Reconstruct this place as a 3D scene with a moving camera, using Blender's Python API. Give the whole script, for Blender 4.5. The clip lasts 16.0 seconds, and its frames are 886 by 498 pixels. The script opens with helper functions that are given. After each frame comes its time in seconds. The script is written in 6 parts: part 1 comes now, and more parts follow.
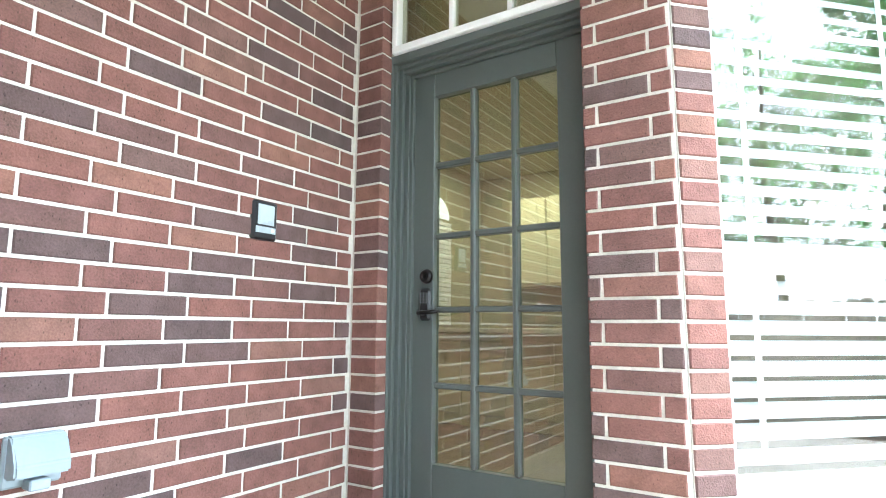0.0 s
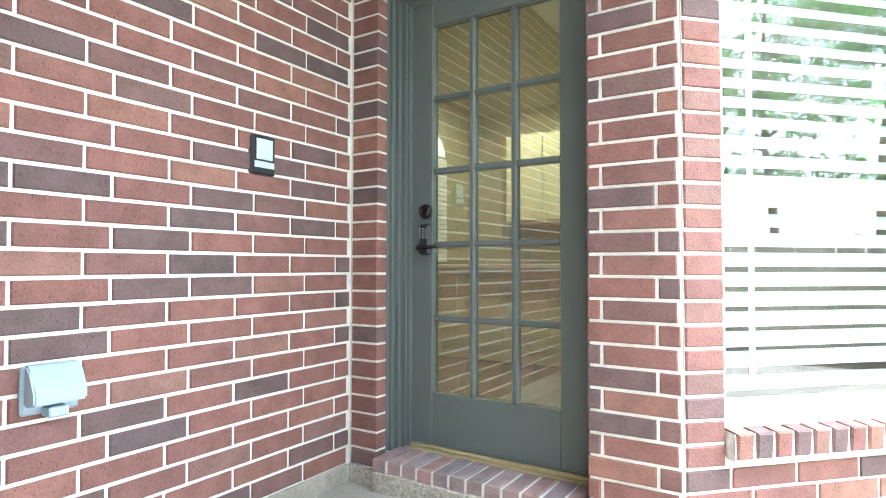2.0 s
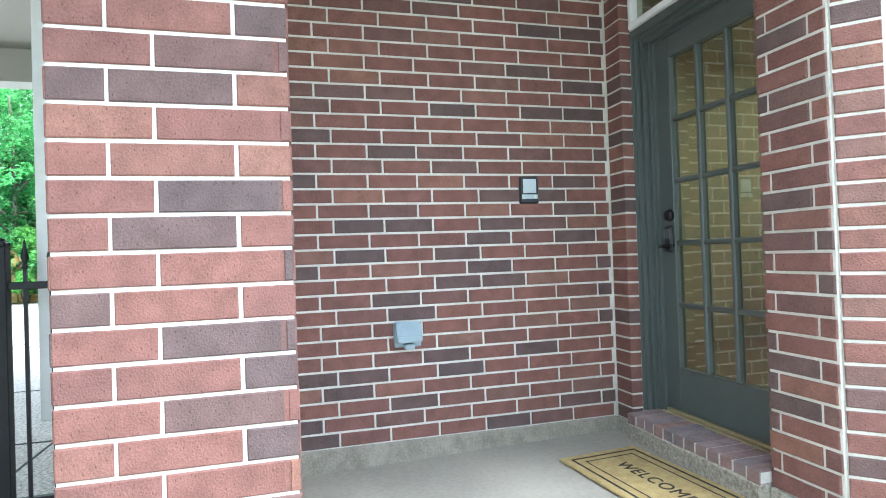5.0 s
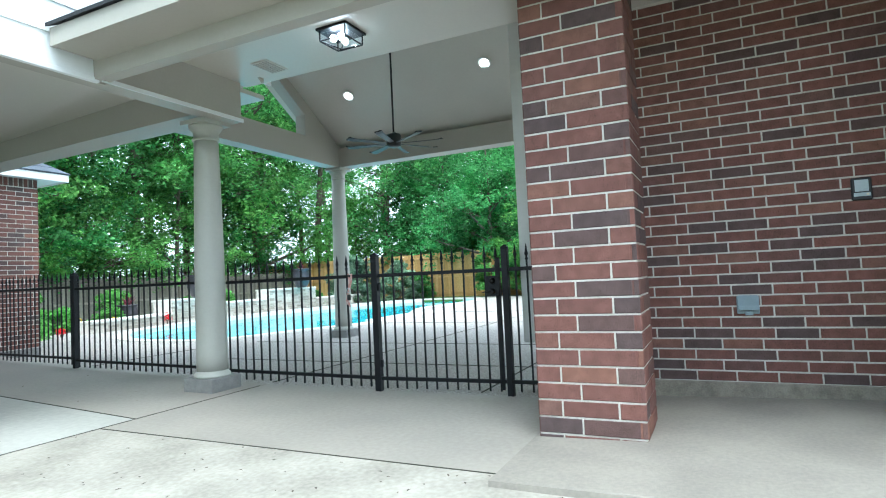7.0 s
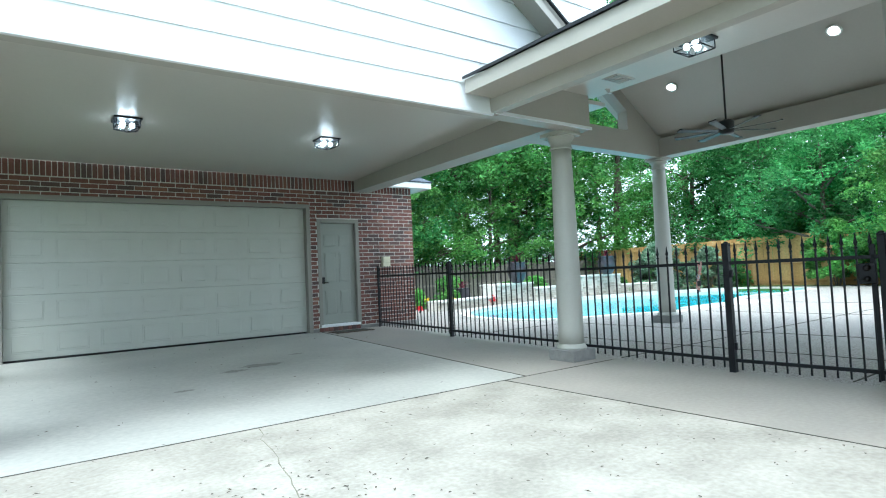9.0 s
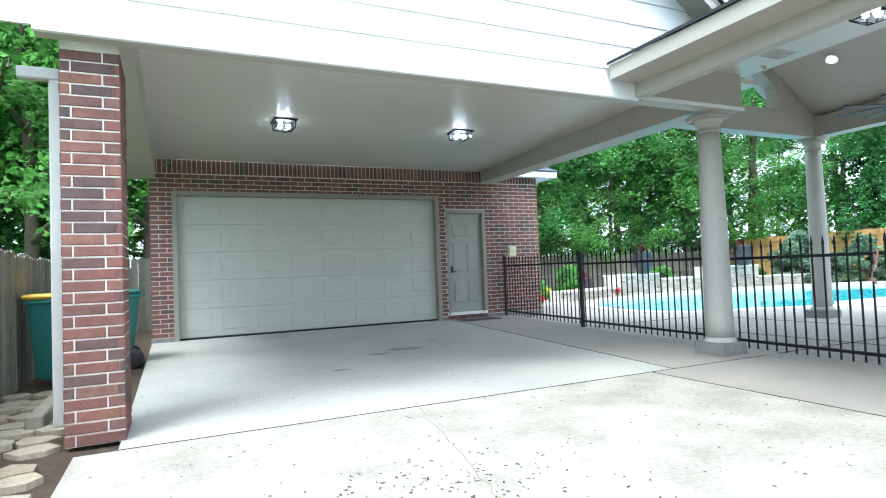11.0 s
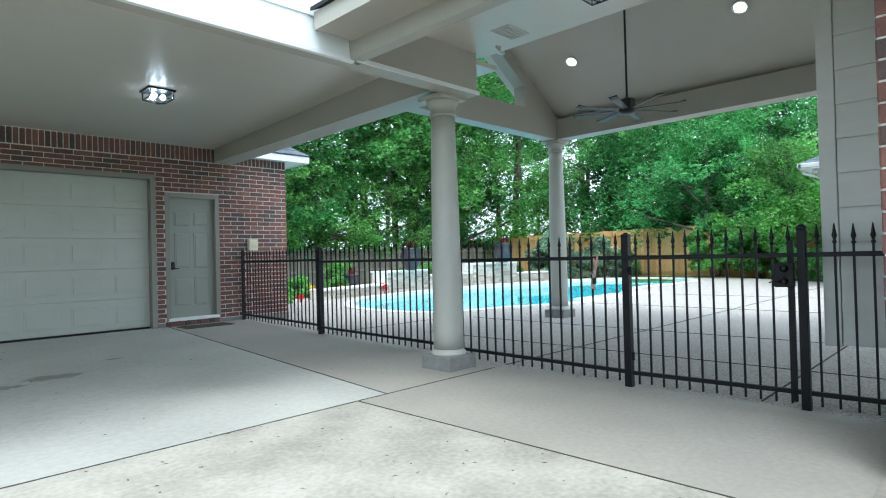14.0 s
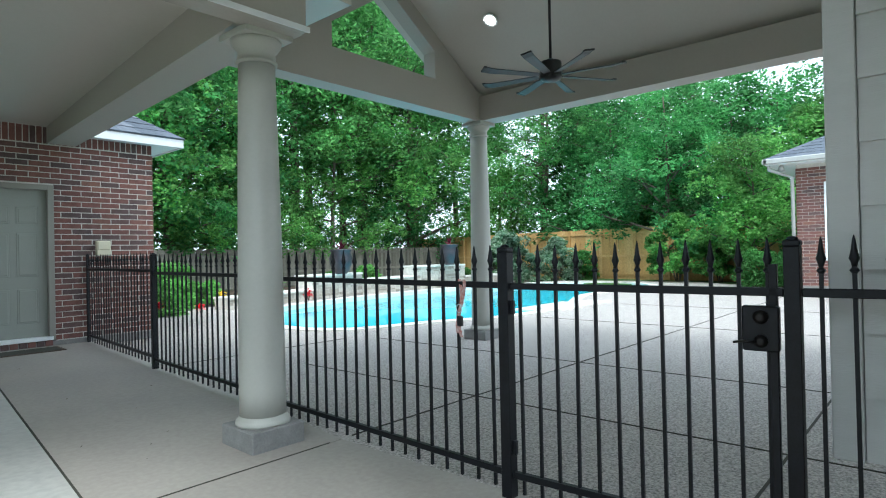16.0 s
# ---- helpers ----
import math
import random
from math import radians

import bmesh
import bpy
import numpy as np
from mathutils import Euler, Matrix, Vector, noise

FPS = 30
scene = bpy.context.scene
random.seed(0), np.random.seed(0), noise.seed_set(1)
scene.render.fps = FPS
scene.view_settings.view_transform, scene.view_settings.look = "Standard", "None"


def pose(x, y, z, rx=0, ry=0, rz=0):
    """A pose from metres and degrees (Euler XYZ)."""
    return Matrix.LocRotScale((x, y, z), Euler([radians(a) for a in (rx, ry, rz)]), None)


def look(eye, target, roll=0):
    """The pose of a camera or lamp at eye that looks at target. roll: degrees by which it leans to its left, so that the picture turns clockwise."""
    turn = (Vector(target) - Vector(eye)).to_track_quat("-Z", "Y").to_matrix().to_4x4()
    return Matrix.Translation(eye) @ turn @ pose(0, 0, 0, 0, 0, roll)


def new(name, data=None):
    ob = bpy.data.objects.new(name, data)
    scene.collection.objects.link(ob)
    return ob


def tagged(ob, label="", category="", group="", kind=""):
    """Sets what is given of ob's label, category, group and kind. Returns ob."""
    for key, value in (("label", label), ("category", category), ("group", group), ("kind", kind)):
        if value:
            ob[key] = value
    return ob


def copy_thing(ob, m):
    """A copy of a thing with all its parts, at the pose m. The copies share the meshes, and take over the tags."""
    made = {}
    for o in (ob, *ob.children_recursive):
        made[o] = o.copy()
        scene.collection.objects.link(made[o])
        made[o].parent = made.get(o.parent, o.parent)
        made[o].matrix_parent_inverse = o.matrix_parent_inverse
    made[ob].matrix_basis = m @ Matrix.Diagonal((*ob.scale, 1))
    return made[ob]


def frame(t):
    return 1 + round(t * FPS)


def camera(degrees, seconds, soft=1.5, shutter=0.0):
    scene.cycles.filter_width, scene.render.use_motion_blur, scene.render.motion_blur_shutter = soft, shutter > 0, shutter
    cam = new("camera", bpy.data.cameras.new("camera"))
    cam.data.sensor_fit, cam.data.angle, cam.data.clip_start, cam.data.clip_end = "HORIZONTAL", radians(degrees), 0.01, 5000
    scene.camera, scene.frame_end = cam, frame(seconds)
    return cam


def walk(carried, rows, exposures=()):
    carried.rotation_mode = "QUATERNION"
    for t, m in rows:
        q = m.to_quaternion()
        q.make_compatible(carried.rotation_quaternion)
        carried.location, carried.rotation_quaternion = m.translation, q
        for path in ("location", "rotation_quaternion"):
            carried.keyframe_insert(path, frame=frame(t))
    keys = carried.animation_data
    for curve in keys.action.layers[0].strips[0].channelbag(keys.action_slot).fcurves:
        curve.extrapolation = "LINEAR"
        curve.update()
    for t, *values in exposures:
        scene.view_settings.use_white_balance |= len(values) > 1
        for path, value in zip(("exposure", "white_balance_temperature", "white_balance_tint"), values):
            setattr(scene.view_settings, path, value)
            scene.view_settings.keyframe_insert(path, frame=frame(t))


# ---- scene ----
cam = camera(75.1, 16.0, soft=1.1)
PATH = [
    (0, (0.083, -0.335, 1.069), (-1.002, 1.323, 1.34), 0.4),
    (0.5, (0.072, -0.343, 1.06), (-1.02, 1.325, 1.221), 0.3),
    (1, (0.065, -0.353, 1.055), (-1.027, 1.32, 1.157), 0.3),
    (1.5, (0.077, -0.353, 1.05), (-1.02, 1.318, 1.12), 0.1),
    (2, (0.07, -0.359, 1.052), (-1.006, 1.326, 1.111), 0.1),
    (2.5, (0.09, -0.342, 1.049), (-0.98, 1.347, 1.103), 0.1),
    (3, (0.194, -0.268, 1.052), (-0.956, 1.367, 1.099), -0.3),
    (3.2, (0.262, -0.234, 1.045), (-0.978, 1.334, 1.089), -0.6),
    (5.3, (1.483, -0.181, 1.13), (-0.489, 0.153, 1.16), -2.2),
    (5.5, (1.629, -0.15, 1.125), (-0.36, 0.055, 1.165), -2.4),
    (6, (2.15, 0.105, 1.062), (0.17, -0.13, 1.142), -2.6),
    (6.5, (2.588, 0.208, 1.031), (0.676, -0.37, 1.123), -2.7),
    (7, (2.972, 0.251, 1.032), (1.172, -0.616, 1.122), -2.7),
    (7.5, (3.281, 0.297, 1.043), (1.641, -0.845, 1.133), -2.7),
    (8, (3.584, 0.269, 1.067), (2.102, -1.072, 1.154), -2.5),
    (8.5, (3.804, 0.294, 1.068), (2.474, -1.197, 1.157), -2.4),
    (9, (3.996, 0.281, 1.062), (2.818, -1.332, 1.153), -2.6),
    (9.5, (4.19, 0.276, 1.057), (3.154, -1.433, 1.148), -2.3),
    (10, (4.297, 0.252, 1.062), (3.378, -1.522, 1.148), -2.3),
    (10.2, (4.324, 0.236, 1.074), (3.443, -1.558, 1.159), -2.4),
    (12.3, (4.212, 0.183, 1.027), (3.374, -1.632, 1.093), -2.2),
    (12.5, (4.126, 0.114, 1.034), (3.199, -1.657, 1.095), -2.2),
    (13, (3.82, -0.042, 1.068), (2.697, -1.696, 1.115), -2.0),
    (13.5, (3.401, -0.25, 1.084), (2.102, -1.771, 1.121), -1.8),
    (14, (2.894, -0.386, 1.109), (1.466, -1.787, 1.134), -1.5),
    (14.5, (2.382, -0.551, 1.122), (0.928, -1.923, 1.146), -1.5),
    (15, (1.858, -0.676, 1.151), (0.349, -1.989, 1.17), -1.2),
    (15.5, (1.337, -0.797, 1.168), (-0.173, -2.108, 1.186), -1.3),
    (16, (0.825, -0.948, 1.228), (-0.673, -2.273, 1.242), -1.2),
]
EXPOSURES = [(0.0, 3.42, 5700, 5), (3.0, 3.5, 5650, 3), (5.5, 2.3, 5450, -1), (6.0, 2.1, 5450, -3), (7.0, 1.35, 5450, -3), (8.5, 1.1, 5420, -4), (10.0, 1.45, 5500, 0), (12.5, 1.42, 5700, 2), (13.5, 1.28, 5600, 1), (14.5, 0.92, 5550, -1), (15.0, 0.88, 5570, 0), (16.0, 0.98, 5600, 0)]
walk(cam, [(t, look(eye, target, roll)) for t, eye, target, roll in PATH], EXPOSURES)

# ---- light ----
world = bpy.data.worlds.new("sky")
scene.world = world
world.use_nodes = True
wn = world.node_tree
sky = wn.nodes.new("ShaderNodeTexSky")
sky.sky_type, sky.sun_disc = "NISHITA", False
sky.sun_elevation, sky.sun_rotation = radians(58), radians(20)
sky.air_density, sky.dust_density, sky.ozone_density = 1.0, 5.0, 1.0
soften = wn.nodes.new("ShaderNodeMixRGB")
soften.inputs[0].default_value = 0.72
soften.inputs[2].default_value = (8.6, 9.0, 9.6, 1)
wn.links.new(sky.outputs[0], soften.inputs[1])
wn.links.new(soften.outputs[0], wn.nodes["Background"].inputs[0])
wn.nodes["Background"].inputs[1].default_value = 0.15
sun = new("sun", bpy.data.lights.new("sun", "SUN"))
sun.data.energy, sun.data.angle, sun.data.color = 1.5, radians(25), (1.0, 0.96, 0.9)
sun.matrix_world = look((6, 4, 12), (0, 0, 0))


# ---- materials ----
def mat(name, a, b=None, rough=0.6, metal=0.0, scale=8.0, fine=60.0, bump=0.0, bump_scale=80.0, spec=0.5, rvar=0.12, stretch=(1, 1, 1)):
    """Two-scale variation between colours a and b, in object-space metres, with fine relief."""
    m = bpy.data.materials.new(name)
    m.use_nodes = True
    nt = m.node_tree
    p = nt.nodes["Principled BSDF"]
    p.inputs["Metallic"].default_value = metal
    p.inputs["Specular IOR Level"].default_value = spec
    b = b or tuple(c * 0.85 for c in a)
    tc = nt.nodes.new("ShaderNodeTexCoord")
    mp = nt.nodes.new("ShaderNodeMapping")
    mp.inputs["Scale"].default_value = stretch
    nt.links.new(tc.outputs["Object"], mp.inputs[0])
    n1, n2 = nt.nodes.new("ShaderNodeTexNoise"), nt.nodes.new("ShaderNodeTexNoise")
    n1.inputs["Scale"].default_value, n1.inputs["Detail"].default_value = scale, 6
    n2.inputs["Scale"].default_value, n2.inputs["Detail"].default_value = fine, 3
    mixf = nt.nodes.new("ShaderNodeMath")
    mixf.operation = "MULTIPLY_ADD"
    mixf.inputs[1].default_value = 0.4
    half = nt.nodes.new("ShaderNodeMath")
    half.operation = "MULTIPLY"
    half.inputs[1].default_value = 0.65
    for n in (n1, n2):
        nt.links.new(mp.outputs[0], n.inputs["Vector"])
    nt.links.new(n1.outputs[0], half.inputs[0])
    nt.links.new(n2.outputs[0], mixf.inputs[0])
    nt.links.new(half.outputs[0], mixf.inputs[2])
    ramp = nt.nodes.new("ShaderNodeValToRGB")
    ramp.color_ramp.elements[0].position, ramp.color_ramp.elements[1].position = 0.38, 0.66
    ramp.color_ramp.elements[0].color, ramp.color_ramp.elements[1].color = (*b, 1), (*a, 1)
    nt.links.new(mixf.outputs[0], ramp.inputs[0])
    nt.links.new(ramp.outputs[0], p.inputs["Base Color"])
    rr = nt.nodes.new("ShaderNodeMapRange")
    rr.inputs["To Min"].default_value, rr.inputs["To Max"].default_value = max(0.02, rough - rvar), min(1, rough + rvar)
    nt.links.new(n1.outputs[0], rr.inputs[0])
    nt.links.new(rr.outputs[0], p.inputs["Roughness"])
    if bump:
        nb = nt.nodes.new("ShaderNodeTexNoise")
        nb.inputs["Scale"].default_value, nb.inputs["Detail"].default_value = bump_scale, 5
        nt.links.new(mp.outputs[0], nb.inputs["Vector"])
        bp = nt.nodes.new("ShaderNodeBump")
        bp.inputs["Strength"].default_value, bp.inputs["Distance"].default_value = bump, 0.01
        nt.links.new(nb.outputs[0], bp.inputs["Height"])
        nt.links.new(bp.outputs[0], p.inputs["Normal"])
    m["ramp"] = ramp.name
    return m


def random_mat(name, stops, rough, per_island, grain=120.0, bump=0.25, jitter=0.25, spec=0.3, pits=False):
    """A material whose colour is drawn per piece from stops, with grain and pits over it."""
    m = bpy.data.materials.new(name)
    m.use_nodes = True
    nt = m.node_tree
    p = nt.nodes["Principled BSDF"]
    p.inputs["Roughness"].default_value = rough
    p.inputs["Specular IOR Level"].default_value = spec
    src = nt.nodes.new("ShaderNodeNewGeometry" if per_island else "ShaderNodeObjectInfo")
    ramp = nt.nodes.new("ShaderNodeValToRGB")
    el = ramp.color_ramp.elements
    while len(el) < len(stops):
        el.new(0.5)
    for e, (pos, col) in zip(el, stops):
        e.position, e.color = pos, (*col, 1)
    nt.links.new(src.outputs["Random Per Island" if per_island else "Random"], ramp.inputs[0])
    tc = nt.nodes.new("ShaderNodeTexCoord")
    geo = nt.nodes.new("ShaderNodeNewGeometry")
    n1, n2 = nt.nodes.new("ShaderNodeTexNoise"), nt.nodes.new("ShaderNodeTexNoise")
    n1.inputs["Scale"].default_value, n1.inputs["Detail"].default_value = 14.0, 6
    n2.inputs["Scale"].default_value, n2.inputs["Detail"].default_value = grain, 4
    for n in (n1, n2):
        nt.links.new(geo.outputs["Position"], n.inputs["Vector"])
    hsv = nt.nodes.new("ShaderNodeHueSaturation")
    val = nt.nodes.new("ShaderNodeMapRange")
    val.inputs["From Min"].default_value, val.inputs["From Max"].default_value = 0.3, 0.7
    val.inputs["To Min"].default_value, val.inputs["To Max"].default_value = 1 - jitter, 1 + jitter
    add = nt.nodes.new("ShaderNodeMath")
    add.operation = "MULTIPLY_ADD"
    add.inputs[1].default_value, add.inputs[2].default_value = 0.5, 0.0
    nt.links.new(n2.outputs[0], add.inputs[0])
    sc = nt.nodes.new("ShaderNodeMath")
    sc.operation = "MULTIPLY"
    sc.inputs[1].default_value = 0.5
    nt.links.new(n1.outputs[0], sc.inputs[0])
    nt.links.new(sc.outputs[0], add.inputs[2])
    nt.links.new(add.outputs[0], val.inputs[0])
    nt.links.new(val.outputs[0], hsv.inputs["Value"])
    nt.links.new(ramp.outputs[0], hsv.inputs["Color"])
    last = hsv.outputs[0]
    if pits:
        vor = nt.nodes.new("ShaderNodeTexVoronoi")
        vor.inputs["Scale"].default_value = 80.0
        stretch = nt.nodes.new("ShaderNodeMapping")
        stretch.inputs["Scale"].default_value = (1, 1, 0.45)
        nt.links.new(geo.outputs["Position"], stretch.inputs[0])
        nt.links.new(stretch.outputs[0], vor.inputs["Vector"])
        hole = nt.nodes.new("ShaderNodeMapRange")
        hole.inputs["From Min"].default_value, hole.inputs["From Max"].default_value = 0.10, 0.17
        hole.inputs["To Min"].default_value, hole.inputs["To Max"].default_value = 0.5, 1.0
        nt.links.new(vor.outputs["Distance"], hole.inputs[0])
        dark = nt.nodes.new("ShaderNodeMixRGB")
        dark.blend_type = "MULTIPLY"
        dark.inputs[0].default_value = 1.0
        nt.links.new(last, dark.inputs[1])
        nt.links.new(hole.outputs[0], dark.inputs[2])
        last = dark.outputs[0]
    nt.links.new(last, p.inputs["Base Color"])
    bp = nt.nodes.new("ShaderNodeBump")
    bp.inputs["Strength"].default_value, bp.inputs["Distance"].default_value = bump, 0.006
    nt.links.new(n2.outputs[0], bp.inputs["Height"])
    nt.links.new(bp.outputs[0], p.inputs["Normal"])
    return m


def leaf_mat(name, stops, trans=0.55):
    m = random_mat(name, stops, 0.55, True, grain=30.0, bump=0.0, jitter=0.3, spec=0.25)
    nt = m.node_tree
    p = nt.nodes["Principled BSDF"]
    t = nt.nodes.new("ShaderNodeBsdfTranslucent")
    mix = nt.nodes.new("ShaderNodeMixShader")
    mix.inputs[0].default_value = trans
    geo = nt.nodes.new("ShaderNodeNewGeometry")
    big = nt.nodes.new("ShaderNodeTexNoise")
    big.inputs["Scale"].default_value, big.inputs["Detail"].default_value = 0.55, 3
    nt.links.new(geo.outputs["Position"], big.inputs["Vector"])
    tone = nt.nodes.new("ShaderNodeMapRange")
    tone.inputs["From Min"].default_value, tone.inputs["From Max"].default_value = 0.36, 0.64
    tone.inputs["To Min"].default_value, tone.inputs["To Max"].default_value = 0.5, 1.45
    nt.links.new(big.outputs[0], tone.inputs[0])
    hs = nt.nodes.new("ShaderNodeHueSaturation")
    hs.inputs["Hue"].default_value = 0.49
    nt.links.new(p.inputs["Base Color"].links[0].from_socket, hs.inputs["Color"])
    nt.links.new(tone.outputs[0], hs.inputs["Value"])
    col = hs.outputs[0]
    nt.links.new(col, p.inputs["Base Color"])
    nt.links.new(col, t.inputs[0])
    out = nt.nodes["Material Output"]
    nt.links.new(p.outputs[0], mix.inputs[1])
    nt.links.new(t.outputs[0], mix.inputs[2])
    nt.links.new(mix.outputs[0], out.inputs[0])
    return m


def glow_mat(name, col, strength):
    m = bpy.data.materials.new(name)
    m.use_nodes = True
    p = m.node_tree.nodes["Principled BSDF"]
    p.inputs["Base Color"].default_value = (*col, 1)
    p.inputs["Emission Color"].default_value = (*col, 1)
    p.inputs["Emission Strength"].default_value = strength
    return m


def glass_mat(name, tint=(0.95, 0.98, 0.97), rough=0.0, mirror=0.12):
    """Thin pane: mostly clear, with a real reflection that grows at grazing angles."""
    m = bpy.data.materials.new(name)
    m.use_nodes = True
    nt = m.node_tree
    nt.nodes.remove(nt.nodes["Principled BSDF"])
    tr, gl = nt.nodes.new("ShaderNodeBsdfTransparent"), nt.nodes.new("ShaderNodeBsdfGlossy")
    tr.inputs[0].default_value = (*tint, 1)
    gl.inputs["Roughness"].default_value = rough
    lw = nt.nodes.new("ShaderNodeLayerWeight")
    pw = nt.nodes.new("ShaderNodeMath")
    pw.operation = "POWER"
    pw.inputs[1].default_value = 3.5
    nt.links.new(lw.outputs["Facing"], pw.inputs[0])
    mul = nt.nodes.new("ShaderNodeMath")
    mul.operation = "MULTIPLY_ADD"
    mul.use_clamp = True
    mul.inputs[1].default_value, mul.inputs[2].default_value = 0.9 - mirror, mirror
    nt.links.new(pw.outputs[0], mul.inputs[0])
    mix = nt.nodes.new("ShaderNodeMixShader")
    nt.links.new(mul.outputs[0], mix.inputs[0])
    nt.links.new(tr.outputs[0], mix.inputs[1])
    nt.links.new(gl.outputs[0], mix.inputs[2])
    nt.links.new(mix.outputs[0], nt.nodes["Material Output"].inputs[0])
    return m


BRICK_STOPS = [(0.0, (0.097, 0.068, 0.067)), (0.16, (0.121, 0.076, 0.071)), (0.30, (0.169, 0.081, 0.069)), (0.55, (0.197, 0.091, 0.074)),
               (0.8, (0.160, 0.077, 0.067)), (0.92, (0.230, 0.113, 0.084)), (1.0, (0.143, 0.086, 0.077))]
M_BRICK = random_mat("fired_brick", BRICK_STOPS, 0.85, False, grain=170.0, bump=0.6, jitter=0.34, pits=True)
# step bricks: sky sheen on their tops is put into paler, bluer colours
M_STEPBRICK = random_mat("skylit_step_brick", [(0.0, (0.20, 0.17, 0.18)), (0.35, (0.27, 0.17, 0.155)), (0.7, (0.23, 0.18, 0.19)), (1.0, (0.30, 0.21, 0.19))], 0.7, False, grain=150.0, bump=0.5, jitter=0.4)
M_BRICK_FAR = random_mat("fired_brick_wall", BRICK_STOPS, 0.85, True, grain=90.0)
M_MORTAR = mat("mortar", (0.68, 0.65, 0.595), (0.52, 0.495, 0.45), 0.95, bump=0.4, bump_scale=120)
M_CONC = mat("drive_concrete", (0.455, 0.42, 0.365), (0.285, 0.26, 0.22), 0.85, scale=2.2, fine=30, bump=0.25, bump_scale=60)
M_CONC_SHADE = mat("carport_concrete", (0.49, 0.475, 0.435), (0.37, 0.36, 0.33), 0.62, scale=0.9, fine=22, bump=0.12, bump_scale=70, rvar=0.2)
M_CONC_BREEZE = mat("breezeway_concrete", (0.385, 0.345, 0.30), (0.295, 0.265, 0.235), 0.6, scale=1.0, fine=28, bump=0.12, bump_scale=70, rvar=0.2)
M_CONC_PORCH = mat("porch_concrete", (0.35, 0.315, 0.27), (0.26, 0.233, 0.205), 0.7, scale=2.0, fine=45, bump=0.25, bump_scale=110, rvar=0.2)
M_AGG = mat("exposed_aggregate", (0.58, 0.525, 0.48), (0.16, 0.145, 0.135), 0.85, scale=55, fine=130, bump=0.8, bump_scale=110)
M_CRACK = mat("dirt_filled_crack", (0.26, 0.24, 0.18), (0.16, 0.15, 0.11), 0.95)
M_STAIN = mat("oil_stained_concrete", (0.27, 0.255, 0.23), (0.20, 0.19, 0.17), 0.6, scale=9, fine=60)
M_JOINT = mat("dark_joint", (0.06, 0.055, 0.04), (0.03, 0.028, 0.02), 0.95)
M_TRIM = mat("greige_trim_paint", (0.41, 0.385, 0.34), (0.385, 0.36, 0.315), 0.5, scale=2, fine=40, bump=0.04, bump_scale=150)
M_CEIL = mat("painted_ceiling", (0.55, 0.52, 0.465), (0.52, 0.49, 0.435), 0.38, scale=1.5, fine=30, bump=0.03, bump_scale=60)
M_WHITE = mat("white_siding_paint", (0.80, 0.81, 0.82), (0.76, 0.77, 0.78), 0.5, scale=3, fine=60, bump=0.12, bump_scale=50, stretch=(0.3, 1, 4))
M_SIDING = mat("grey_siding_paint", (0.56, 0.56, 0.54), (0.52, 0.52, 0.50), 0.55, scale=3, fine=60, bump=0.2, bump_scale=50, stretch=(0.4, 0.4, 6))
M_COLUMN = mat("column_paint", (0.43, 0.425, 0.38), (0.405, 0.40, 0.355), 0.45, scale=3, fine=40, bump=0.03)
M_KERB = mat("rough_brown_concrete", (0.33, 0.29, 0.24), (0.20, 0.175, 0.145), 0.92, scale=14, fine=110, bump=0.8, bump_scale=90)
M_PEBBLE = mat("pebbled_concrete", (0.50, 0.46, 0.39), (0.22, 0.195, 0.16), 0.9, scale=60, fine=150, bump=1.0, bump_scale=130)
M_BASE = mat("column_base_concrete", (0.25, 0.245, 0.235), (0.18, 0.175, 0.17), 0.85, scale=10, fine=90, bump=0.4)
M_IRON = mat("black_iron_paint", (0.009, 0.010, 0.013), (0.005, 0.005, 0.007), 0.45, scale=20, fine=120, bump=0.08, spec=0.28)
M_BLACK = mat("black_plastic", (0.012, 0.012, 0.014), None, 0.35, scale=20)
M_DOOR = mat("grey_green_door_paint", (0.088, 0.103, 0.097), (0.080, 0.094, 0.088), 0.42, scale=4, fine=80, bump=0.05, bump_scale=40)
M_GDOOR = mat("pale_garage_door_paint", (0.50, 0.51, 0.46), (0.47, 0.48, 0.43), 0.5, scale=3, fine=50, bump=0.08, bump_scale=90)
M_SDOOR = mat("sage_side_door_paint", (0.30, 0.31, 0.275), (0.28, 0.29, 0.255), 0.45, scale=3, fine=50, bump=0.05)
M_GTRIM = mat("taupe_door_trim", (0.27, 0.255, 0.225), (0.25, 0.235, 0.205), 0.5, scale=3, fine=50, bump=0.05)
M_SHINGLE = random_mat("asphalt_shingle", [(0.0, (0.075, 0.085, 0.105)), (0.5, (0.10, 0.115, 0.14)), (1.0, (0.14, 0.15, 0.175))], 0.9, True, grain=220)
M_SHINGLE_EDGE = mat("dark_shingle_edge", (0.03, 0.032, 0.038), (0.018, 0.02, 0.024), 0.9, bump=0.5)
M_GLASS = glass_mat("door_glass", (0.82, 0.85, 0.76), 0.0, 0.20)
M_WGLASS = glass_mat("window_glass", (0.95, 0.97, 0.97), 0.0, 0.09)
M_BLIND = mat("white_blind_slat", (0.86, 0.87, 0.87), (0.82, 0.83, 0.83), 0.4)
M_WFRAME = mat("white_window_frame", (0.84, 0.85, 0.85), (0.80, 0.81, 0.81), 0.4)
M_ROOM = mat("cream_room_wall", (0.46, 0.44, 0.30), (0.42, 0.40, 0.27), 0.7)
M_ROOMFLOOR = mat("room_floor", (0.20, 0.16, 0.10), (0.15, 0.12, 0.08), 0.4)
